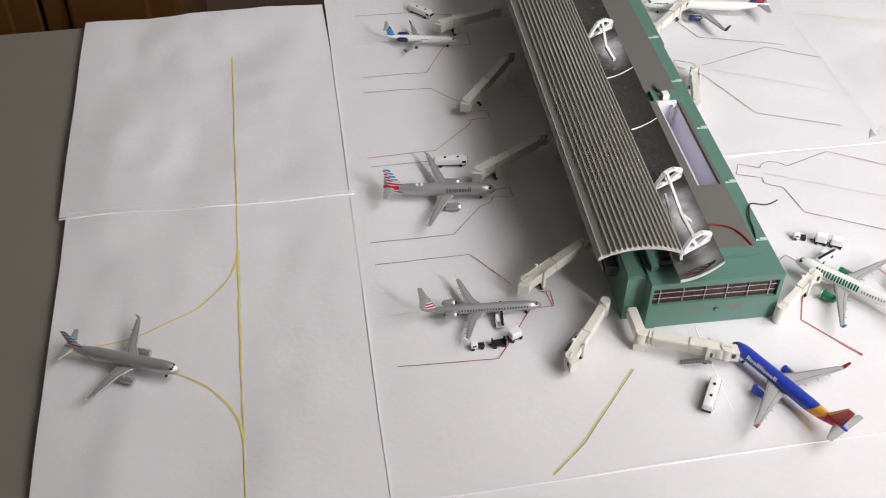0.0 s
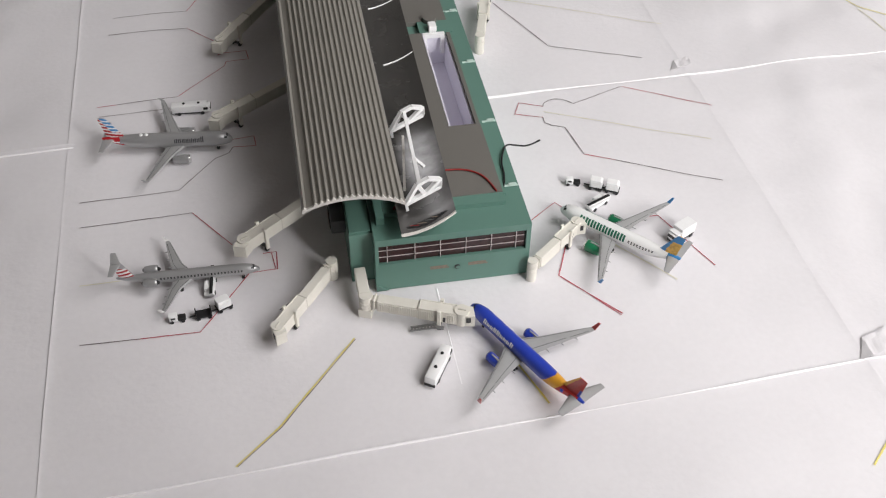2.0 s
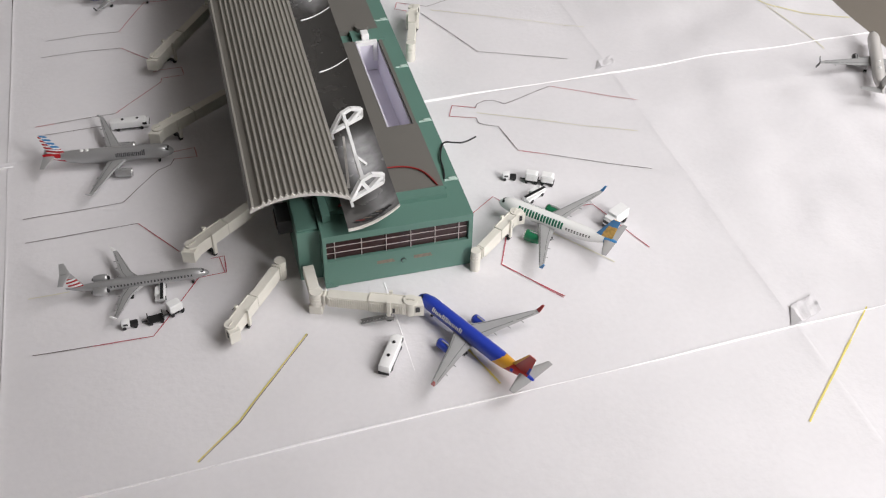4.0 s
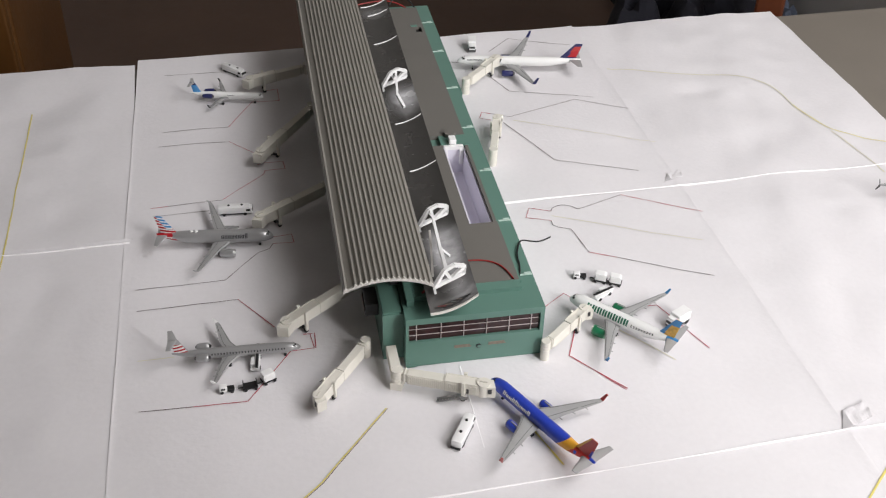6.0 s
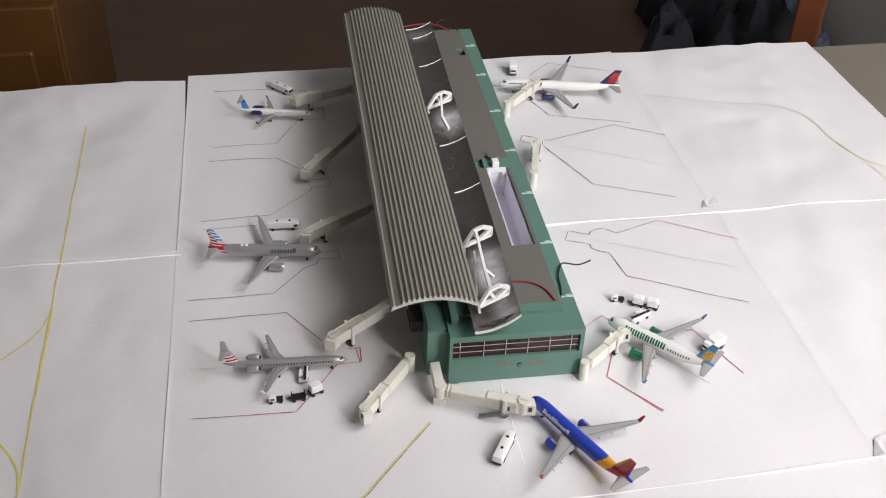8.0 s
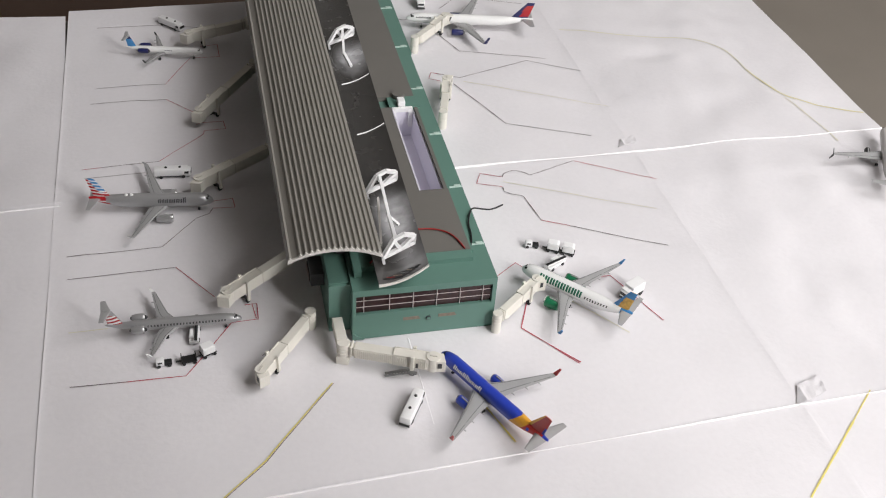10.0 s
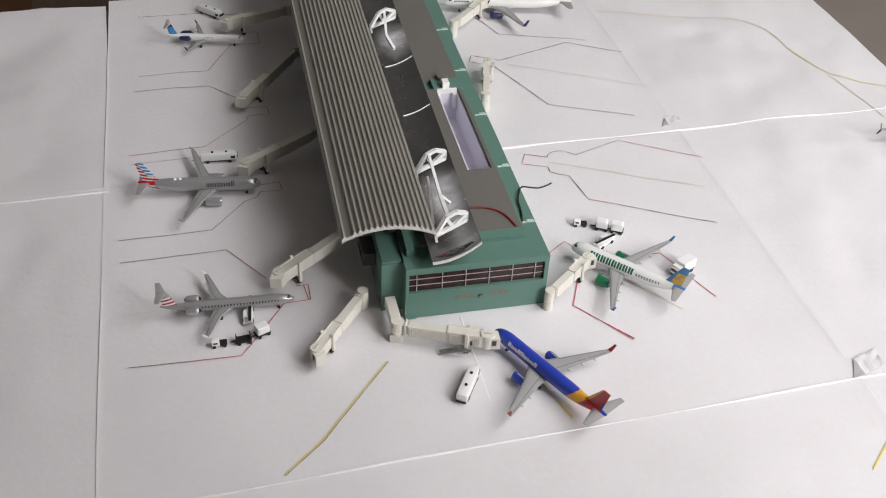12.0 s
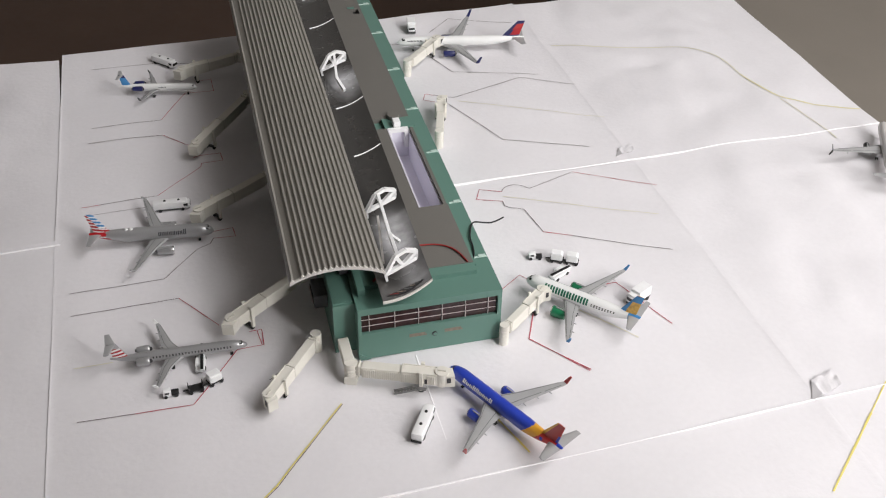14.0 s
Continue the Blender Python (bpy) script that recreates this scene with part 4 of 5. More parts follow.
                if last:
                    for e in range(4):
                        bm.faces.new((last[e], last[(e + 1) % 4], row[(e + 1) % 4], row[e]))
                last = row
            part(name, bm, tone, w)
        if winglet:
            bm = bmesh.new()
            wc = 0.036 * L * chord
            ol = [(0, 0), (-wc, 0), (-wc - 0.020 * L, winglet), (-wc - 0.004 * L, winglet)]
            prism(bm, ol, 0.0006, Matrix.Translation((tx, side * (H - 0.0002), tz)) @ pose(0, 0, 0, 90 - side * 14, 0, 0))
            part("winglet", bm, tip or wing, w)
            if split:
                ol = [(-0.010 * L, 0), (-0.040 * L, 0), (-0.052 * L, winglet * 0.6), (-0.040 * L, winglet * 0.6)]
                part("winglet", prism(bmesh.new(), ol, 0.0006, Matrix.Translation((tx, side * (H - 0.0002), tz)) @ pose(0, 0, 0, -90 + side * 40, 0, 0)), tip or wing, w)
        # tailplane
        zt = zc + R * 0.55 + (finh - 0.001 if tail else 0.0)
        xt = -0.400 * L if not tail else -0.440 * L
        bm = bmesh.new()
        sp = 0.175 * span if not tail else 0.155 * span
        loft(bm, [section(xt, 0.095 * L if not tail else 0.075 * L, side * (0.0 if tail else R * 0.25), zt, 0.0011), section(xt - (0.045 if tail else 0.060) * L, 0.038 * L, side * sp * 1.05, zt + (0.0015 if not tail else 0.0003), 0.0006)])
        part("tailplane", bm, stab or wing, A, "", True)
        # engines
        if tail:
            ex, ey, ez = -0.270 * L, side * (R + nac[0] * 0.42), zc + R * 0.35
        else:
            ex, ey, ez = xr - 0.103 * L + nac[1] * 0.30, side * H * 0.335, zw - nac[0] * 0.34
        bm = bmesh.new()
        rr = nac[0] / 2
        prof = [(0.50, 0.74), (0.52, 0.86), (0.46, 0.97), (0.25, 1.0), (-0.1, 0.97), (-0.38, 0.80), (-0.40, 0.66)]
        loft(bm, [[Vector((ex + nac[1] * u, ey + rr * v * math.cos(2 * math.pi * k / 18), ez + rr * v * math.sin(2 * math.pi * k / 18))) for k in range(18)] for u, v in prof])
        e = part("engine", bm, engine, A, "", True)
        part("inlet", rod(bmesh.new(), (ex + nac[1] * 0.497, ey, ez), (ex + nac[1] * 0.507, ey, ez), rr * 0.72, None, 18), DARK_GREY, e)
        part("inlet_lip", rod(bmesh.new(), (ex + nac[1] * 0.44, ey, ez), (ex + nac[1] * 0.515, ey, ez), rr * 0.99, rr * 0.90, 18), engine if tail or engine is NAVY else CHROME, e, "", True)
        part("exhaust", rod(bmesh.new(), (ex - nac[1] * 0.39, ey, ez), (ex - nac[1] * 0.52, ey, ez), rr * 0.55, rr * 0.25, 14), STAIR, e, "", True)
        if tail:
            part("pylon", boxed(ex - nac[1] * 0.3, ex + nac[1] * 0.2, min(0, ey), max(0, ey), ez - 0.0005, ez + 0.0005), engine, e)
        else:
            part("pylon", boxed(ex - nac[1] * 0.45, ex + nac[1] * 0.25, ey - 0.0004, ey + 0.0004, ez + rr * 0.6, zw + 0.0004 + H * 0.0285), wing, e)
        # main gear
        gx, gy = 0.0 if not tail else -0.06 * L, side * (R + 0.0022)
        g = part("main_gear", rod(bmesh.new(), (gx, gy, 0.0012), (gx, gy, zw), 0.0004, None, 8), CHROME, A)
        for d in (-0.0008, 0.0008):
            part("wheel", rod(bmesh.new(), (gx, gy + d - 0.0003, 0.0013), (gx, gy + d + 0.0003, 0.0013), 0.0013, None, 12), BLACK, g)
    g = part("nose_gear", rod(bmesh.new(), (0.375 * L, 0, 0.0010), (0.375 * L, 0, zc - R * 0.9), 0.0004, None, 8), CHROME, A)
    for d in (-0.0006, 0.0006):
        part("wheel", rod(bmesh.new(), (0.375 * L, d - 0.0003, 0.0010), (0.375 * L, d + 0.0003, 0.0010), 0.0010, None, 12), BLACK, g)
    # fin, in a fine grid so that its livery can follow
    bm = bmesh.new()
    r0, r1, t0, t1 = -0.315 * L, -0.455 * L, -0.445 * L, -0.503 * L
    if tail:
        r0, r1, t0, t1 = -0.36 * L, -0.475 * L, -0.440 * L, -0.505 * L
    z0 = zc + R * 0.5
    nu, nv = 22, 48
    rows = []
    for j in range(nv + 1):
        v = j / nv
        a, b = r0 + (t0 - r0) * v, r1 + (t1 - r1) * v
        half = (0.0008 * (1 - v) + 0.0003 * v)
        ring = [Vector((a + (b - a) * i / nu, half * math.sin(math.pi * min(1, 0.12 + i / nu * 0.85)), z0 + finh * v)) for i in range(nu + 1)]
        ring += [Vector((p.x, -p.y, p.z)) for p in reversed(ring)]
        rows.append([bm.verts.new(p) for p in ring])
    k = len(rows[0])
    for j in range(nv):
        for i in range(k):
            f = bm.faces.new((rows[j][i], rows[j][(i + 1) % k], rows[j + 1][(i + 1) % k], rows[j + 1][i]))
            ui = (i if i <= nu else k - 1 - i) + 0.5
            f.material_index = fin_idx(min(1.0, ui / nu), (j + 0.5) / nv) if fin_idx else 0
    bm.faces.new(rows[-1])
    part("tail_fin", bm, fin, A)
    bm = bmesh.new()
    secs = [[Vector((x, -math.sin(a) * R * 0.78 * s, zc - R * 0.62 + math.cos(a) * R * 0.5 * s)) for a in (2 * math.pi * q / 14 for q in range(14))] for x, s in ((0.24 * L, 0.2), (0.19 * L, 0.85), (0.08 * L, 1.0), (-0.04 * L, 0.9), (-0.11 * L, 0.2))]
    loft(bm, secs)
    part("belly_fairing", bm, fus[0] if fus[0] is not BLUE else GREY_WING, A, "", True)
    return A


def stand(nose, tail_end, z=0.0):
    """The pose of an aircraft by its nose and tail, on the paper, and its length."""
    n, t = Vector(nose), Vector(tail_end)
    c, d = (n + t) / 2, n - t
    return pose(c.x, c.y, top_z(c.x, c.y) + z, 0, 0, math.degrees(math.atan2(d.y, d.x))), d.length


def flag(u, v):
    """Slanting stripes: red and white below, blue and white above."""
    s = v - 0.10 * u + 0.4
    if v > 0.32 and u < 0.34 + 0.45 * v:
        return 1 if (s * 6.0 + 0.45) % 1.0 < 0.62 else 2
    return 3 if (s * 6.0) % 1.0 < 0.60 else 2


FLAG = [SILVER, SKY_BLUE, AWHITE, DARK_RED]
m, L = stand((-0.1765, 0.1640), (-0.2685, 0.1752))
airliner(m, "silver twin-engine model airliner with a striped red and blue tail", L, 0.0108, 0.095, 0.0098, [SILVER, DARK_RED, AWHITE], lambda c: (2 if 0.0110 < c.z < 0.0120 else 1) if c.x < -0.345 * L - 0.8 * (c.z - 0.0120) and c.z > 0.0092 else 0, GREY_WING, FLAG, flag, SILVER, GREY_WING, title=(0.28, 0.05, 36, 82, TITLE_GREY, 8, (0,)), win=None, domes=(-0.16, -0.20), finh=0.0185, winglet=0.0020, sweep=0.225, nac=(0.0068, 0.0135), chord=0.80)
m, L2 = stand((-0.1668, 0.0293), (-0.2560, 0.0335))
airliner(m, "silver regional model jet with tail engines and a striped fin", L2, 0.0074, 0.064, 0.0082, [SILVER], None, GREY_WING, FLAG, lambda u, v: 0 if v > 0.66 or u < 0.08 else (3 if int((v + 0.15 * u) * 10) % 2 else 2), SILVER, AWHITE, True, (0.0056, 0.0092), win=(0.38, -0.20), finh=0.0130, winglet=0.0036, chord=0.72)
m, L3 = stand((-0.1705, 0.4020), (-0.2400, 0.4170))
airliner(m, "small white regional model jet with navy tail engines", L3, 0.0068, 0.054, 0.0080, [AWHITE, NAVY], lambda c: 1 if c.z < 0.0060 and c.x < -0.02 else 0, GREY_WING, [AWHITE, SKY_BLUE, NAVY], lambda u, v: 2 if v > 0.72 else 1, NAVY, DARK_GREY, True, (0.0048, 0.0100), chord=0.72, title=(0.10, 0.0, 58, 74, TITLE_GREY, 4, ()), finh=0.0115, winglet=0.0035)
m, L4 = stand((0.0345, 0.4440), (0.1620, 0.4190))
airliner(m, "long white model airliner with a navy and red tail fin", L4, 0.0102, 0.108, 0.0108, [AWHITE], None, GREY_WING, [NAVY, RED, DARK_RED], lambda u, v: 0 if v > 0.84 or u < 0.34 - 0.1 * v or v < 0.16 else (1 if v > 0.52 + 0.30 * (u - 0.5) else (2 if u > 0.42 else 0)), NAVY, NAVY, nac=(0.0068, 0.0130), chord=0.74, title=(0.42, 0.30, 46, 70, TITLE_GREY, 5, ()), finh=0.0180, winglet=0.0075)
m, L5 = stand((0.0378, 0.0462), (0.0985, -0.0195))
airliner(m, "white model airliner with green engines and an animal-painted tail", L5, 0.0106, 0.094, 0.0102, [AWHITE, SKY_BLUE, OCHRE], lambda c: 1 if c.x < -0.40 * L5 and c.z > 0.0105 else 0, GREY_WING, [OCHRE, SKY_BLUE, AWHITE], lambda u, v: 1 if v > 0.66 or u < 0.34 - 0.2 * v else 0, KELLY, SKY_BLUE, chord=0.80, nac=(0.0082, 0.0120), title=(0.31, -0.08, 31, 86, TITLE_GREEN, 8, range(8)), win=(-0.10, -0.30), finh=0.0185, winglet=0.0050, sweep=0.25)
m, L6 = stand((-0.0408, -0.0288), (0.0045, -0.1175))
airliner(m, "royal blue model airliner with a red and yellow tail", L6, 0.0098, 0.090, 0.0105, [BLUE, YELLOW, RED, AWHITE], lambda c: 0 if c.x + 0.9 * (c.z - 0.0105) > -0.215 * L6 or c.x < -0.455 * L6 else (1 if c.x + 0.9 * (c.z - 0.0105) > -0.30 * L6 else 2), GREY_WING, [RED, YELLOW, BLUE], lambda u, v: 1 if u < 0.18 else (2 if u > 0.86 and v < 0.45 else 0), BLUE, RED, nac=(0.0064, 0.0108), chord=0.88, title=(0.33, 0.06, 42, 76, AWHITE, 9, (0, 3, 4, 8)), finh=0.0185, winglet=0.0065)
m, L7 = stand((-0.4290, 0.0000), (-0.5080, 0.0318))
airliner(m, "silver model airliner with a striped tail on the taxiway", L7, 0.0100, 0.079, 0.0098, [SILVER, AWHITE, DARK_RED], lambda c: 2 if c.x < -0.40 * L7 and 0.0112 < c.z < 0.0124 else (1 if c.x > 0.455 * L7 and c.z > 0.0105 else 0), GREY_WING, FLAG, flag, SILVER, GREY_WING, finh=0.0150, winglet=0.0020, sweep=0.215)
m, L8 = stand((0.4220, 0.1770), (0.3725, 0.0875))
airliner(m, "pearl white model airliner with split winglets", L8, 0.0102, 0.094, 0.0102, [PEARL], None, GREY_WING, [PEARL, DARK_GREY], lambda u, v: 1 if u < 0.2 else 0, DARK_GREY, DARK_GREY, win=None, finh=0.0165, winglet=0.0070, domes=(-0.05, -0.15), split=True)


# ---- jet bridges ----
def jet_bridge(base, head, label, h=0.0165, column=True, ribs=False, stair=True, leg=0.76, cab_turn=20.0, w=0.0085, rise=0.0):
    """A gangway from its round turning head at base to the cab at head; rise lifts the base end."""
    b, e = Vector(base), Vector(head)
    d = e - b
    D = d.length
    J = thing("jet_bridge", pose(b.x, b.y, top_z(b.x, b.y), 0, 0, math.degrees(math.atan2(d.y, d.x))), label, "jet bridge", "ivory jet bridges round the terminal")
    z1, z0 = h, h - 0.0096
    slope = Matrix.Identity(4)
    slope[2][0], slope[2][3] = -rise / D, rise
    bm = rod(bmesh.new(), (0, 0, (0.0 if column and not ribs else z0 - 0.0004) + rise), (0, 0, z1 + 0.0004 + rise), w * 0.50, None, 24)
    part("rotunda", bm, IVORY, J, "", True)
    for z in (z0 + 0.0016, z0 + 0.0046):
        part("rotunda_band", rod(bmesh.new(), (0, 0, z + rise), (0, 0, z + 0.0009 + rise), w * 0.535, None, 24), IVORY, J, "", True)
    if ribs:
        part("column", boxed(-0.0042, 0.0042, -0.0042, 0.0042, 0, z0 - 0.0004, None, 0.0004), IVORY, J)
    mid = D * 0.55
    neck = part("neck", boxed(w * 0.40, w * 0.95, -w * 0.30, w * 0.30, z0 + 0.0010, z1 - 0.0012, slope, 0.0003), IVORY_DARK, J)
    part("neck_flange", boxed(w * 0.62, w * 0.74, -w * 0.42, w * 0.42, z0 + 0.0004, z1 - 0.0002, slope, 0.0002), IVORY, neck)
    t1 = part("inner_tunnel", boxed(w * 0.90, mid + 0.004, -w * 0.42, w * 0.42, z0 + 0.0004, z1 - 0.0006, slope, 0.0004), IVORY, J)
    t2 = part("outer_tunnel", boxed(mid, D - w * 0.42, -w * 0.46, w * 0.46, z0, z1 - 0.0002, slope, 0.0005), IVORY, J)
    n = int((mid - w * 1.0) / 0.0014)
    for k in range(n if ribs else 0):
        x = w * 1.0 + 0.0014 * (k + 0.5)
        for s in (-1, 1):
            part("rib", boxed(x - 0.0004, x + 0.0004, s * w * 0.435 - 0.0004, s * w * 0.435 + 0.0004, z0 + 0.0010, z1 - 0.0016, slope, 0.0001), IVORY, t1)
    for k in range(int((D * 0.36) / 0.0014) if ribs else 0):
        x = mid + 0.0012 + 0.0014 * (k + 0.5)
        if abs(x - D * leg) > 0.003 and x < D - w * 0.7:
            for s in (-1, 1):
                part("rib", boxed(x - 0.0004, x + 0.0004, s * w * 0.475 - 0.0004, s * w * 0.475 + 0.0004, z0 + 0.0010, z1 - 0.0016, slope, 0.0001), IVORY, t2)
    part("roof_seam", boxed(mid - 0.0004, mid + 0.0002, -w * 0.47, w * 0.47, z0 + 0.0004, z1 + 0.0002, slope, 0.0001), IVORY_DARK, t2)
    for s in (-1, 1):
        part("roof_edge", boxed(mid + 0.0008, D - w * 0.6, s * w * 0.44 - 0.0003, s * w * 0.44 + 0.0003, z1 - 0.0003, z1 + 0.0002, slope), IVORY, t2)
    if not ribs:
        # a lower rail along each side
        for s in (-1, 1):
            part("side_rail", boxed(w * 1.1, mid - 0.001, s * w * 0.43 - 0.0003, s * w * 0.43 + 0.0003, z0 + 0.0003, z0 + 0.0012, slope), IVORY, t1)
    c = part("cab", rod(bmesh.new(), (D - w * 0.2, 0, z0 - 0.0002), (D - w * 0.2, 0, z1 + 0.0007), w * 0.54, None, 24), IVORY, J, "", True)
    part("cab_roof_ridge", boxed(D - w * 0.50, D + w * 0.10, -0.0004, 0.0004, z1 + 0.0007, z1 + 0.0013), IVORY_DARK, c)
    cm = pose(D - w * 0.2, 0, 0, 0, 0, cab_turn)
    bm = prism(bmesh.new(), [(w * 0.15, -w * 0.50), (w * 0.92, -w * 0.56), (w * 0.84, w * 0.40), (w * 0.15, w * 0.50)], z1 - z0 - 0.0006, cm @ Matrix.Translation((0, 0, (z0 + z1) / 2 - 0.0003)))
    hood = part("cab_hood", bm, IVORY, J)
    part("cab_window", boxed(w * 0.30, w * 0.62, -w * 0.562, -w * 0.545, z0 + 0.0034, z1 - 0.002, cm), DARK_GREY, hood)
    lx = D * leg
    lift = rise * (1 - lx / D)
    lg = part("lift_frame", boxed(lx - 0.0012, lx + 0.0012, -w * 0.70, -w * 0.465, 0.0030, z1 + 0.0018 + lift, None, 0.0003), IVORY, J)
    part("lift_leg", boxed(lx - 0.0012, lx + 0.0012, w * 0.465, w * 0.70, 0.0030, z1 + 0.0018 + lift, None, 0.0003), IVORY, lg)
    part("axle", boxed(lx - 0.0009, lx + 0.0009, -w * 0.62, w * 0.62, 0.0018, 0.0034), DARK_GREY, lg)
    for s in (-1, 1):
        part("wheel", rod(bmesh.new(), (lx, s * w * 0.42 - 0.0007, 0.0018), (lx, s * w * 0.42 + 0.0007, 0.0018), 0.0018, None, 14), BLACK, lg)
    part("service_door", boxed(lx + 0.0022, lx + 0.0040, -w * 0.475, -w * 0.461, z0 + 0.001, z0 + 0.0050), DARK_GREY, t2)
    if stair:
        st = part("stair_string", beam(bmesh.new(), (lx - 0.001, -w * 1.11, z0 + 0.001), (lx - 0.017, -w * 1.11, 0.0012), 0.0005, 0.0012), STAIR, J, "grey metal service stair")
        part("stair_string", beam(bmesh.new(), (lx - 0.001, -w * 0.82, z0 + 0.001), (lx - 0.017, -w * 0.82, 0.0012), 0.0005, 0.0012), STAIR, st)
        part("stair_landing", boxed(lx - 0.001, lx + 0.004, -w * 1.14, -w * 0.88, z0 + 0.0004, z0 + 0.0012), STAIR, st)
        for k in range(8):
            f = (k + 0.5) / 8
            part("tread", boxed(lx - 0.001 - 0.016 * f - 0.0006, lx - 0.001 - 0.016 * f + 0.0006, -w * 1.11, -w * 0.82, 0.0012 + (z0 - 0.0002) * (1 - f), 0.0016 + (z0 - 0.0002) * (1 - f)), STAIR, st)
        part("handrail", beam(bmesh.new(), (lx - 0.001, -w * 1.13, z0 + 0.0050), (lx - 0.017, -w * 1.13, 0.0050), 0.0004, 0.0004), STAIR, st)
    return J


jet_bridge((-0.1210, 0.0800), (-0.1760, 0.0470), "ivory plastic jet bridge reaching to a silver regional jet", cab_turn=35, column=False, stair=False, rise=0.0075)
jet_bridge((-0.1215, 0.0195), (-0.1605, -0.0305), "loose ivory plastic jet bridge standing apart on the paper", h=0.0150, cab_turn=58, column=True, w=0.0074)
jet_bridge((-0.1045, -0.0155), (-0.0475, -0.0395), "ivory plastic jet bridge with ribbed tunnel at a blue airliner", ribs=True, cab_turn=15)
jet_bridge((0.0040, -0.0055), (0.0428, 0.0262), "ivory plastic jet bridge at a white and green airliner", cab_turn=-35, stair=False, w=0.0066)
jet_bridge((-0.1240, 0.2160), (-0.1870, 0.1840), "ivory plastic jet bridge at a silver airliner", cab_turn=40, column=False, stair=False, rise=0.0075)
jet_bridge((-0.1270, 0.3500), (-0.1800, 0.2850), "unused ivory plastic jet bridge in the terminal's shade", cab_turn=10, column=False, stair=False, rise=0.0075)
jet_bridge((-0.1240, 0.4340), (-0.1830, 0.4270), "ivory plastic jet bridge at a small regional jet", cab_turn=40, column=False, stair=False, rise=0.0075)
jet_bridge((0.0275, 0.2530), (0.0450, 0.3110), "unused ivory plastic jet bridge beside the terminal", cab_turn=-10, stair=False, w=0.0078)
jet_bridge((0.0320, 0.3900), (0.0740, 0.4340), "ivory plastic jet bridge at a long white airliner", cab_turn=-20, stair=False, w=0.0078)
stub = part("entry_link", boxed(-0.1085, -0.1015, -0.0140, 0.0085, 0.0080, 0.0165, None, 0.0005), IVORY, bpy.data.objects["jet_bridge.002"])
stub.matrix_parent_inverse = bpy.data.objects["jet_bridge.002"].matrix_world.inverted()


# ---- ground vehicles ----
def wheels(parent, xs, w, r):
    for x in xs:
        for s in (-1, 1):
            part("wheel", rod(bmesh.new(), (x, s * w - 0.0006, r), (x, s * w + 0.0006, r), r, None, 12), BLACK, parent)


def ground(x, y, turn):
    return pose(x, y, top_z(x, y), 0, 0, turn)


def apron_bus(m, label):
    V = thing("apron_bus", m, label, "toy bus", "apron buses")
    bm = boxed(-0.0145, 0.0125, -0.0037, 0.0037, 0.0012, 0.0082, None, 0.0012)
    part("body", bm, WHITE, V, "", True)
    part("cab_front", boxed(0.0100, 0.0146, -0.0034, 0.0034, 0.0012, 0.0068, None, 0.0010), WHITE, V, "", True)
    part("windscreen", boxed(0.0138, 0.0149, -0.0030, 0.0030, 0.0036, 0.0060, None, 0.0003), BLACK, V)
    part("rear_bumper", boxed(-0.0150, -0.0143, -0.0034, 0.0034, 0.0014, 0.0030), BLACK, V)
    for s in (-1, 1):
        part("side_window", boxed(0.0095, 0.0128, s * 0.0035 - 0.0004, s * 0.0035 + 0.0004, 0.0042, 0.0062), BLACK, V)
        part("side_skirt", boxed(-0.0120, 0.0080, s * 0.0037 - 0.0002, s * 0.0037 + 0.0002, 0.0014, 0.0024), DARK_GREY, V)
    for x in (-0.0050, 0.0060):
        part("roof_vent", rod(bmesh.new(), (x, 0, 0.0080), (x, 0, 0.0088), 0.0011, 0.0009, 14), BLACK, V)
    wheels(V, (-0.0090, 0.0085), 0.0034, 0.0014)
    return V


apron_bus(ground(-0.0690, -0.0680, 238 - 180), "white toy apron bus with two black roof vents")
apron_bus(ground(-0.1975, 0.4700, -46), "white toy apron bus with two black roof vents")
apron_bus(ground(-0.2060, 0.2130, -4), "white toy apron bus half behind a wing")


def tug(m):
    V = thing("baggage_tug", m, "tiny white and black baggage tug on the paper", "toy tug", "baggage trains")
    part("cab", boxed(-0.0040, 0.0012, -0.0023, 0.0023, 0.0010, 0.0054, None, 0.0006), WHITE, V, "", True)
    part("cab_window", boxed(-0.0028, 0.0000, -0.0025, 0.0025, 0.0034, 0.0048), DARK_GREY, V)
    part("bonnet", boxed(0.0013, 0.0062, -0.0021, 0.0021, 0.0010, 0.0034, None, 0.0005), BLACK, V, "", True)
    wheels(V, (-0.0024, 0.0044), 0.0021, 0.0012)
    return V


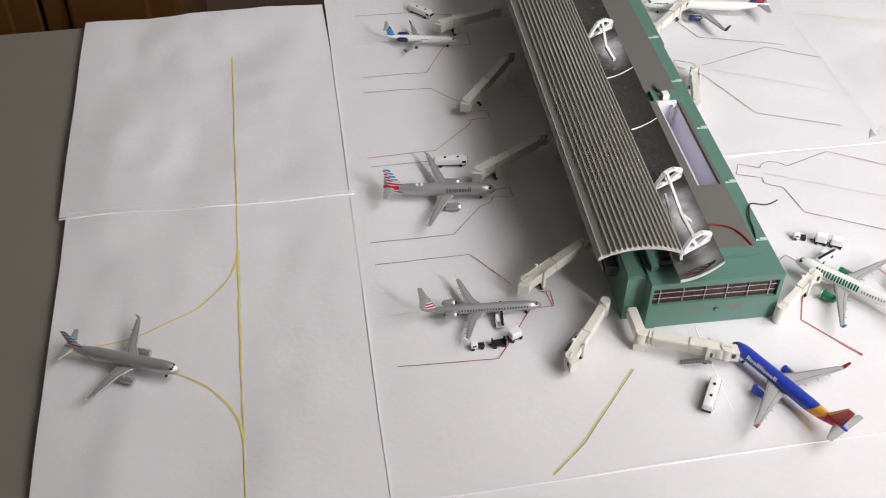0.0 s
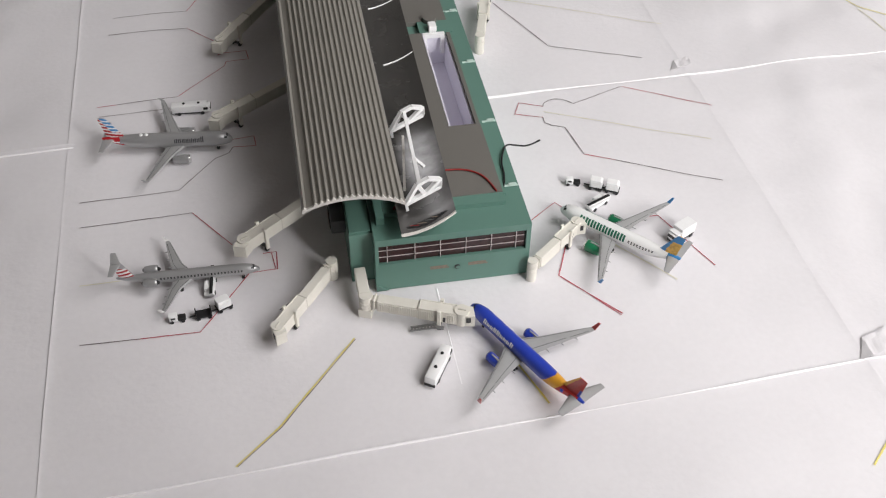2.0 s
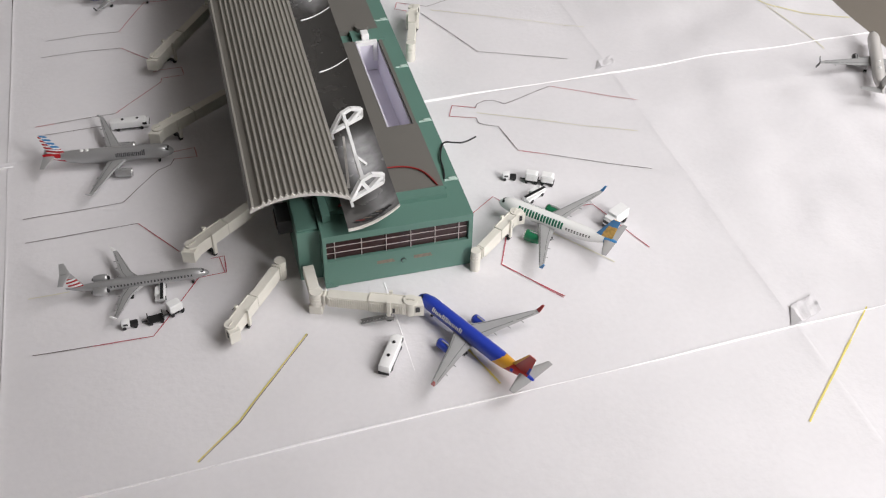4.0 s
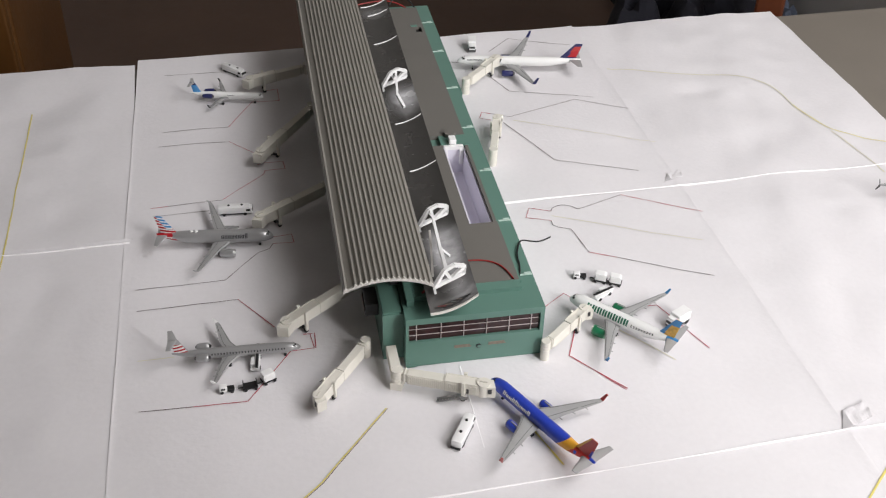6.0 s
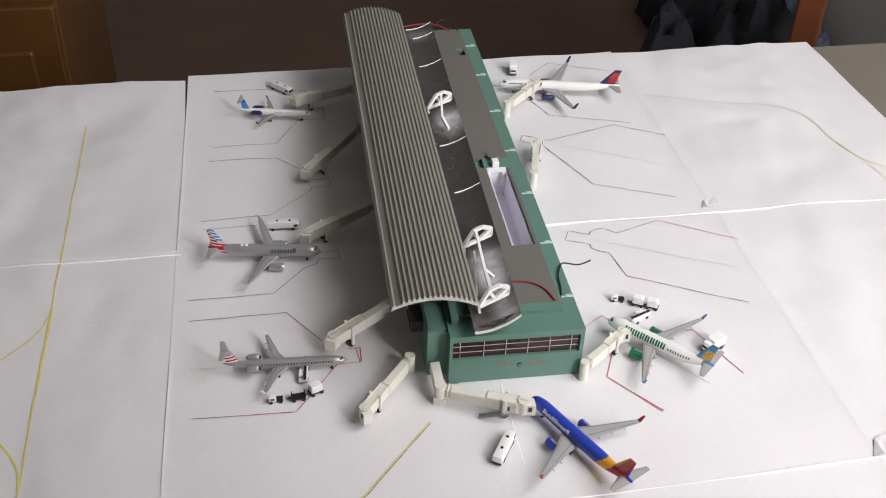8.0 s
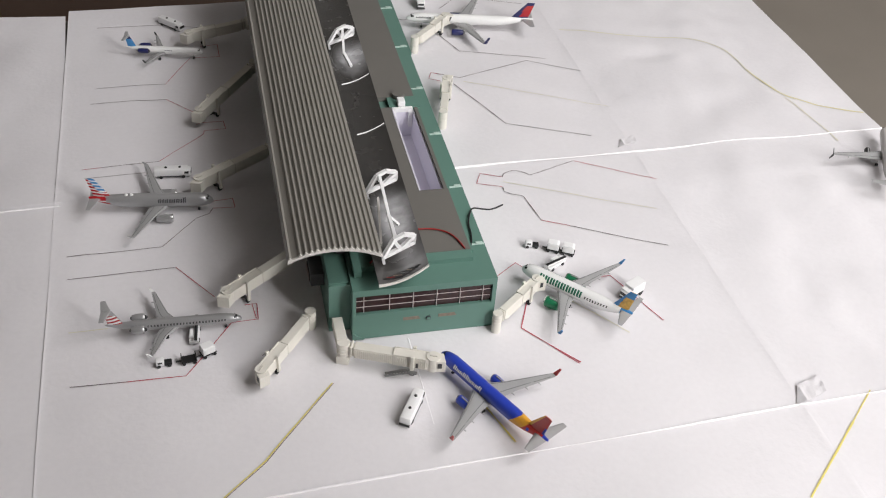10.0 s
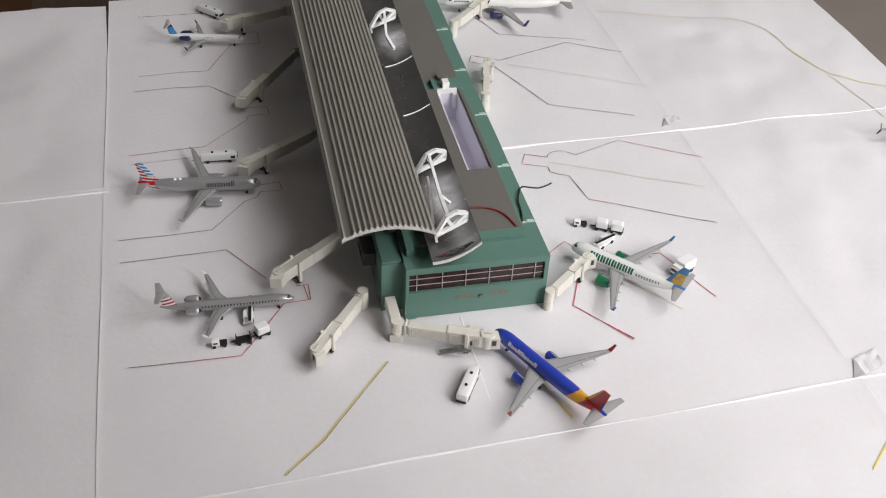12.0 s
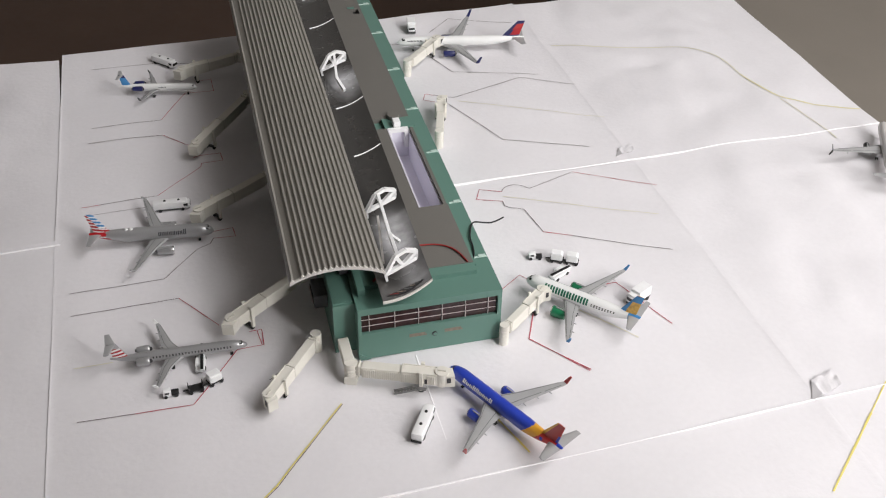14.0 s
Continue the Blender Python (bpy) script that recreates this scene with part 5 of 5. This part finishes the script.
def dolly(m, loaded):
    V = thing("baggage_dolly", m, "black baggage dolly with a white container" if loaded else "empty black baggage dolly", "toy cart", "baggage trains")
    part("bed", boxed(-0.0050, 0.0050, -0.0032, 0.0032, 0.0014, 0.0024, None, 0.0002), BLACK, V)
    part("drawbar", beam(bmesh.new(), (-0.0085, 0, 0.0016), (-0.0050, 0, 0.0016), 0.0010, 0.0006), DARK_GREY, V)
    if loaded:
        c = part("container", prism(bmesh.new(), [(-0.0044, 0), (0.0044, 0), (0.0044, 0.0052), (0.0030, 0.0062), (-0.0044, 0.0062)], 0.0060, pose(0, 0, 0.0024, 90, 0, 0), 0, 0.0003), WHITE, V, "white container")
        part("container_door", boxed(-0.0034, 0.0030, -0.0033, -0.0030, 0.0030, 0.0072), AWHITE, c)
    else:
        for s in (-1, 1):
            part("end_rail", boxed(s * 0.0046 - 0.0003, s * 0.0046 + 0.0003, -0.0032, 0.0032, 0.0024, 0.0052), BLACK, V)
    wheels(V, (-0.0034, 0.0034), 0.0030, 0.0011)
    return V


tug(ground(-0.2210, 0.0000, 2))
dolly(ground(-0.2040, 0.0010, 6), False)
dolly(ground(-0.1915, 0.0055, 24), True)
tug(ground(0.0558, 0.0800, -14))
dolly(ground(0.0715, 0.0722, -28), True)
dolly(ground(0.0818, 0.0668, -28), True)


def belt_loader(m, label, side=1):
    V = thing("belt_loader", m, label, "toy loader", "belt loaders")
    part("chassis", boxed(-0.0095, 0.0085, -0.0032, 0.0032, 0.0014, 0.0034, None, 0.0004), WHITE, V)
    part("driver_cab", boxed(-0.0060, 0.0010, 0.0002 * side, 0.0032 * side, 0.0034, 0.0056, None, 0.0004), WHITE, V)
    c = part("conveyor", beam(bmesh.new(), (-0.0105, -0.0014 * side, 0.0046), (0.0115, -0.0014 * side, 0.0076), 0.0030, 0.0010), WHITE, V)
    part("belt", beam(bmesh.new(), (-0.0104, -0.0014 * side, 0.0053), (0.0114, -0.0014 * side, 0.0083), 0.0020, 0.0004), BLACK, c)
    wheels(V, (-0.0060, 0.0050), 0.0030, 0.0014)
    return V


belt_loader(ground(-0.1990, 0.0250, 84), "white belt loader with a black belt beside a regional jet")
belt_loader(ground(0.0665, 0.0540, 210), "white belt loader with a black belt at an airliner's nose", -1)


def catering_truck(m, label):
    V = thing("catering_truck", m, label, "toy truck", "catering trucks")
    part("box_body", boxed(-0.0090, 0.0050, -0.0042, 0.0042, 0.0036, 0.0118, None, 0.0004), WHITE, V)
    part("rear_shutter", boxed(-0.0095, -0.0091, -0.0034, 0.0034, 0.0042, 0.0110), DARK_GREY, V)
    part("chassis", boxed(-0.0088, 0.0100, -0.0036, 0.0036, 0.0016, 0.0034), DARK_GREY, V)
    part("cab", boxed(0.0054, 0.0105, -0.0036, 0.0036, 0.0034, 0.0084, None, 0.0008), WHITE, V, "", True)
    part("windscreen", boxed(0.0100, 0.0108, -0.0030, 0.0030, 0.0056, 0.0078), DARK_GREY, V)
    part("lift", boxed(-0.0060, 0.0030, -0.0024, 0.0024, 0.0030, 0.0036), DARK_GREY, V)
    part("platform", boxed(0.0050, 0.0092, -0.0036, 0.0036, 0.0090, 0.0096), WHITE, V)
    wheels(V, (-0.0055, 0.0070), 0.0035, 0.0018)
    return V


catering_truck(ground(0.1130, 0.0135, 208), "white catering truck raised at an airliner's tail")
catering_truck(ground(0.0600, 0.4880, 260), "white catering truck beside a long white airliner")


# ---- what stands beyond the table ----
C = thing("oak_cabinet", pose(-0.955, 0.86, FLOOR_Z, 0, 0, 0), "honey-coloured wooden cabinet beyond the table", "cabinet")
part("body", boxed(-0.465, 0.465, 0.02, 0.42, 0, 0.69, None, 0.004), OAK, C)
for k in range(5):
    xa, xb = -0.462 + 0.186 * k, -0.462 + 0.186 * k + 0.180
    d = part("door", boxed(xa, xb, 0.0, 0.0195, 0.05, 0.68, None, 0.003), OAK, C)
    part("door_panel", boxed(xa + 0.035, xb - 0.035, -0.010, -0.0005, 0.10, 0.62, None, 0.005), OAK, d)
    part("knob", rod(bmesh.new(), (xb - 0.018, -0.02, 0.45), (xb - 0.018, -0.0005, 0.45), 0.010, 0.006, 12), BLACK, d)
K = thing("wooden_chair", pose(0.507, 1.054, FLOOR_Z, 0, 0, -121), "reddish wooden chair with dark cloth over it", "chair")
for x in (-0.2, 0.2):
    for y in (-0.04, 0.2):
        part("leg", boxed(x - 0.02, x + 0.02, y - 0.02, y + 0.02, 0, 0.40 if y < 0 else 0.95, None, 0.004), CHAIRWOOD, K)
part("seat", boxed(-0.23, 0.23, -0.07, 0.18, 0.4005, 0.435, None, 0.008), CHAIRWOOD, K)
for z in (0.60, 0.74, 0.88):
    part("back_slat", boxed(-0.179, 0.179, 0.19, 0.21, z - 0.03, z + 0.03, None, 0.004), CHAIRWOOD, K)


def heap(name, m, sx, sy, sz, material, label, seed):
    """Soft folded cloth: a low mound with creases."""
    bm = bmesh.new()
    n, rows = 26, []
    for j in range(n + 1):
        row = []
        for i in range(n + 1):
            u, v = i / n * 2 - 1, j / n * 2 - 1
            edge = max(0.0, 1 - max(abs(u), abs(v)) ** 3)
            fold = noise.noise(Vector((u * 2.2, v * 3.1, seed))) + 0.4 * noise.noise(Vector((u * 6, v * 5, seed + 4)))
            row.append(bm.verts.new((u * sx * (1 + 0.1 * fold), v * sy * (1 + 0.1 * fold), max(0.0, edge ** 0.5 * sz * (0.8 + 0.5 * fold)))))
        rows.append(row)
    for a, b in zip(rows, rows[1:]):
        for i in range(n):
            bm.faces.new((a[i], a[i + 1], b[i + 1], b[i]))
    ob = finish(name, bm, material, smooth=True)
    ob.modifiers.new("thickness", "SOLIDIFY").thickness = 0.006
    ob.matrix_world = m
    return tagged(ob, label, "cloth")


heap("dark_jacket", pose(0.555, 1.025, FLOOR_Z + 0.436, 0, 0, -121), 0.19, 0.12, 0.15, NAVY_CLOTH, "dark navy jacket lying on a wooden chair", 2.0)
heap("dark_blanket", pose(0.995, 2.05, FLOOR_Z, 0, 0, 0), 0.10, 0.26, 0.22, NAVY_CLOTH, "dark navy blanket heaped on the floor", 5.0)
heap("blue_bag", pose(0.975, 1.66, FLOOR_Z, 0, 0, 0), 0.12, 0.22, 0.34, BLUE_CLOTH, "grey-blue cloth bag on the floor", 9.0)
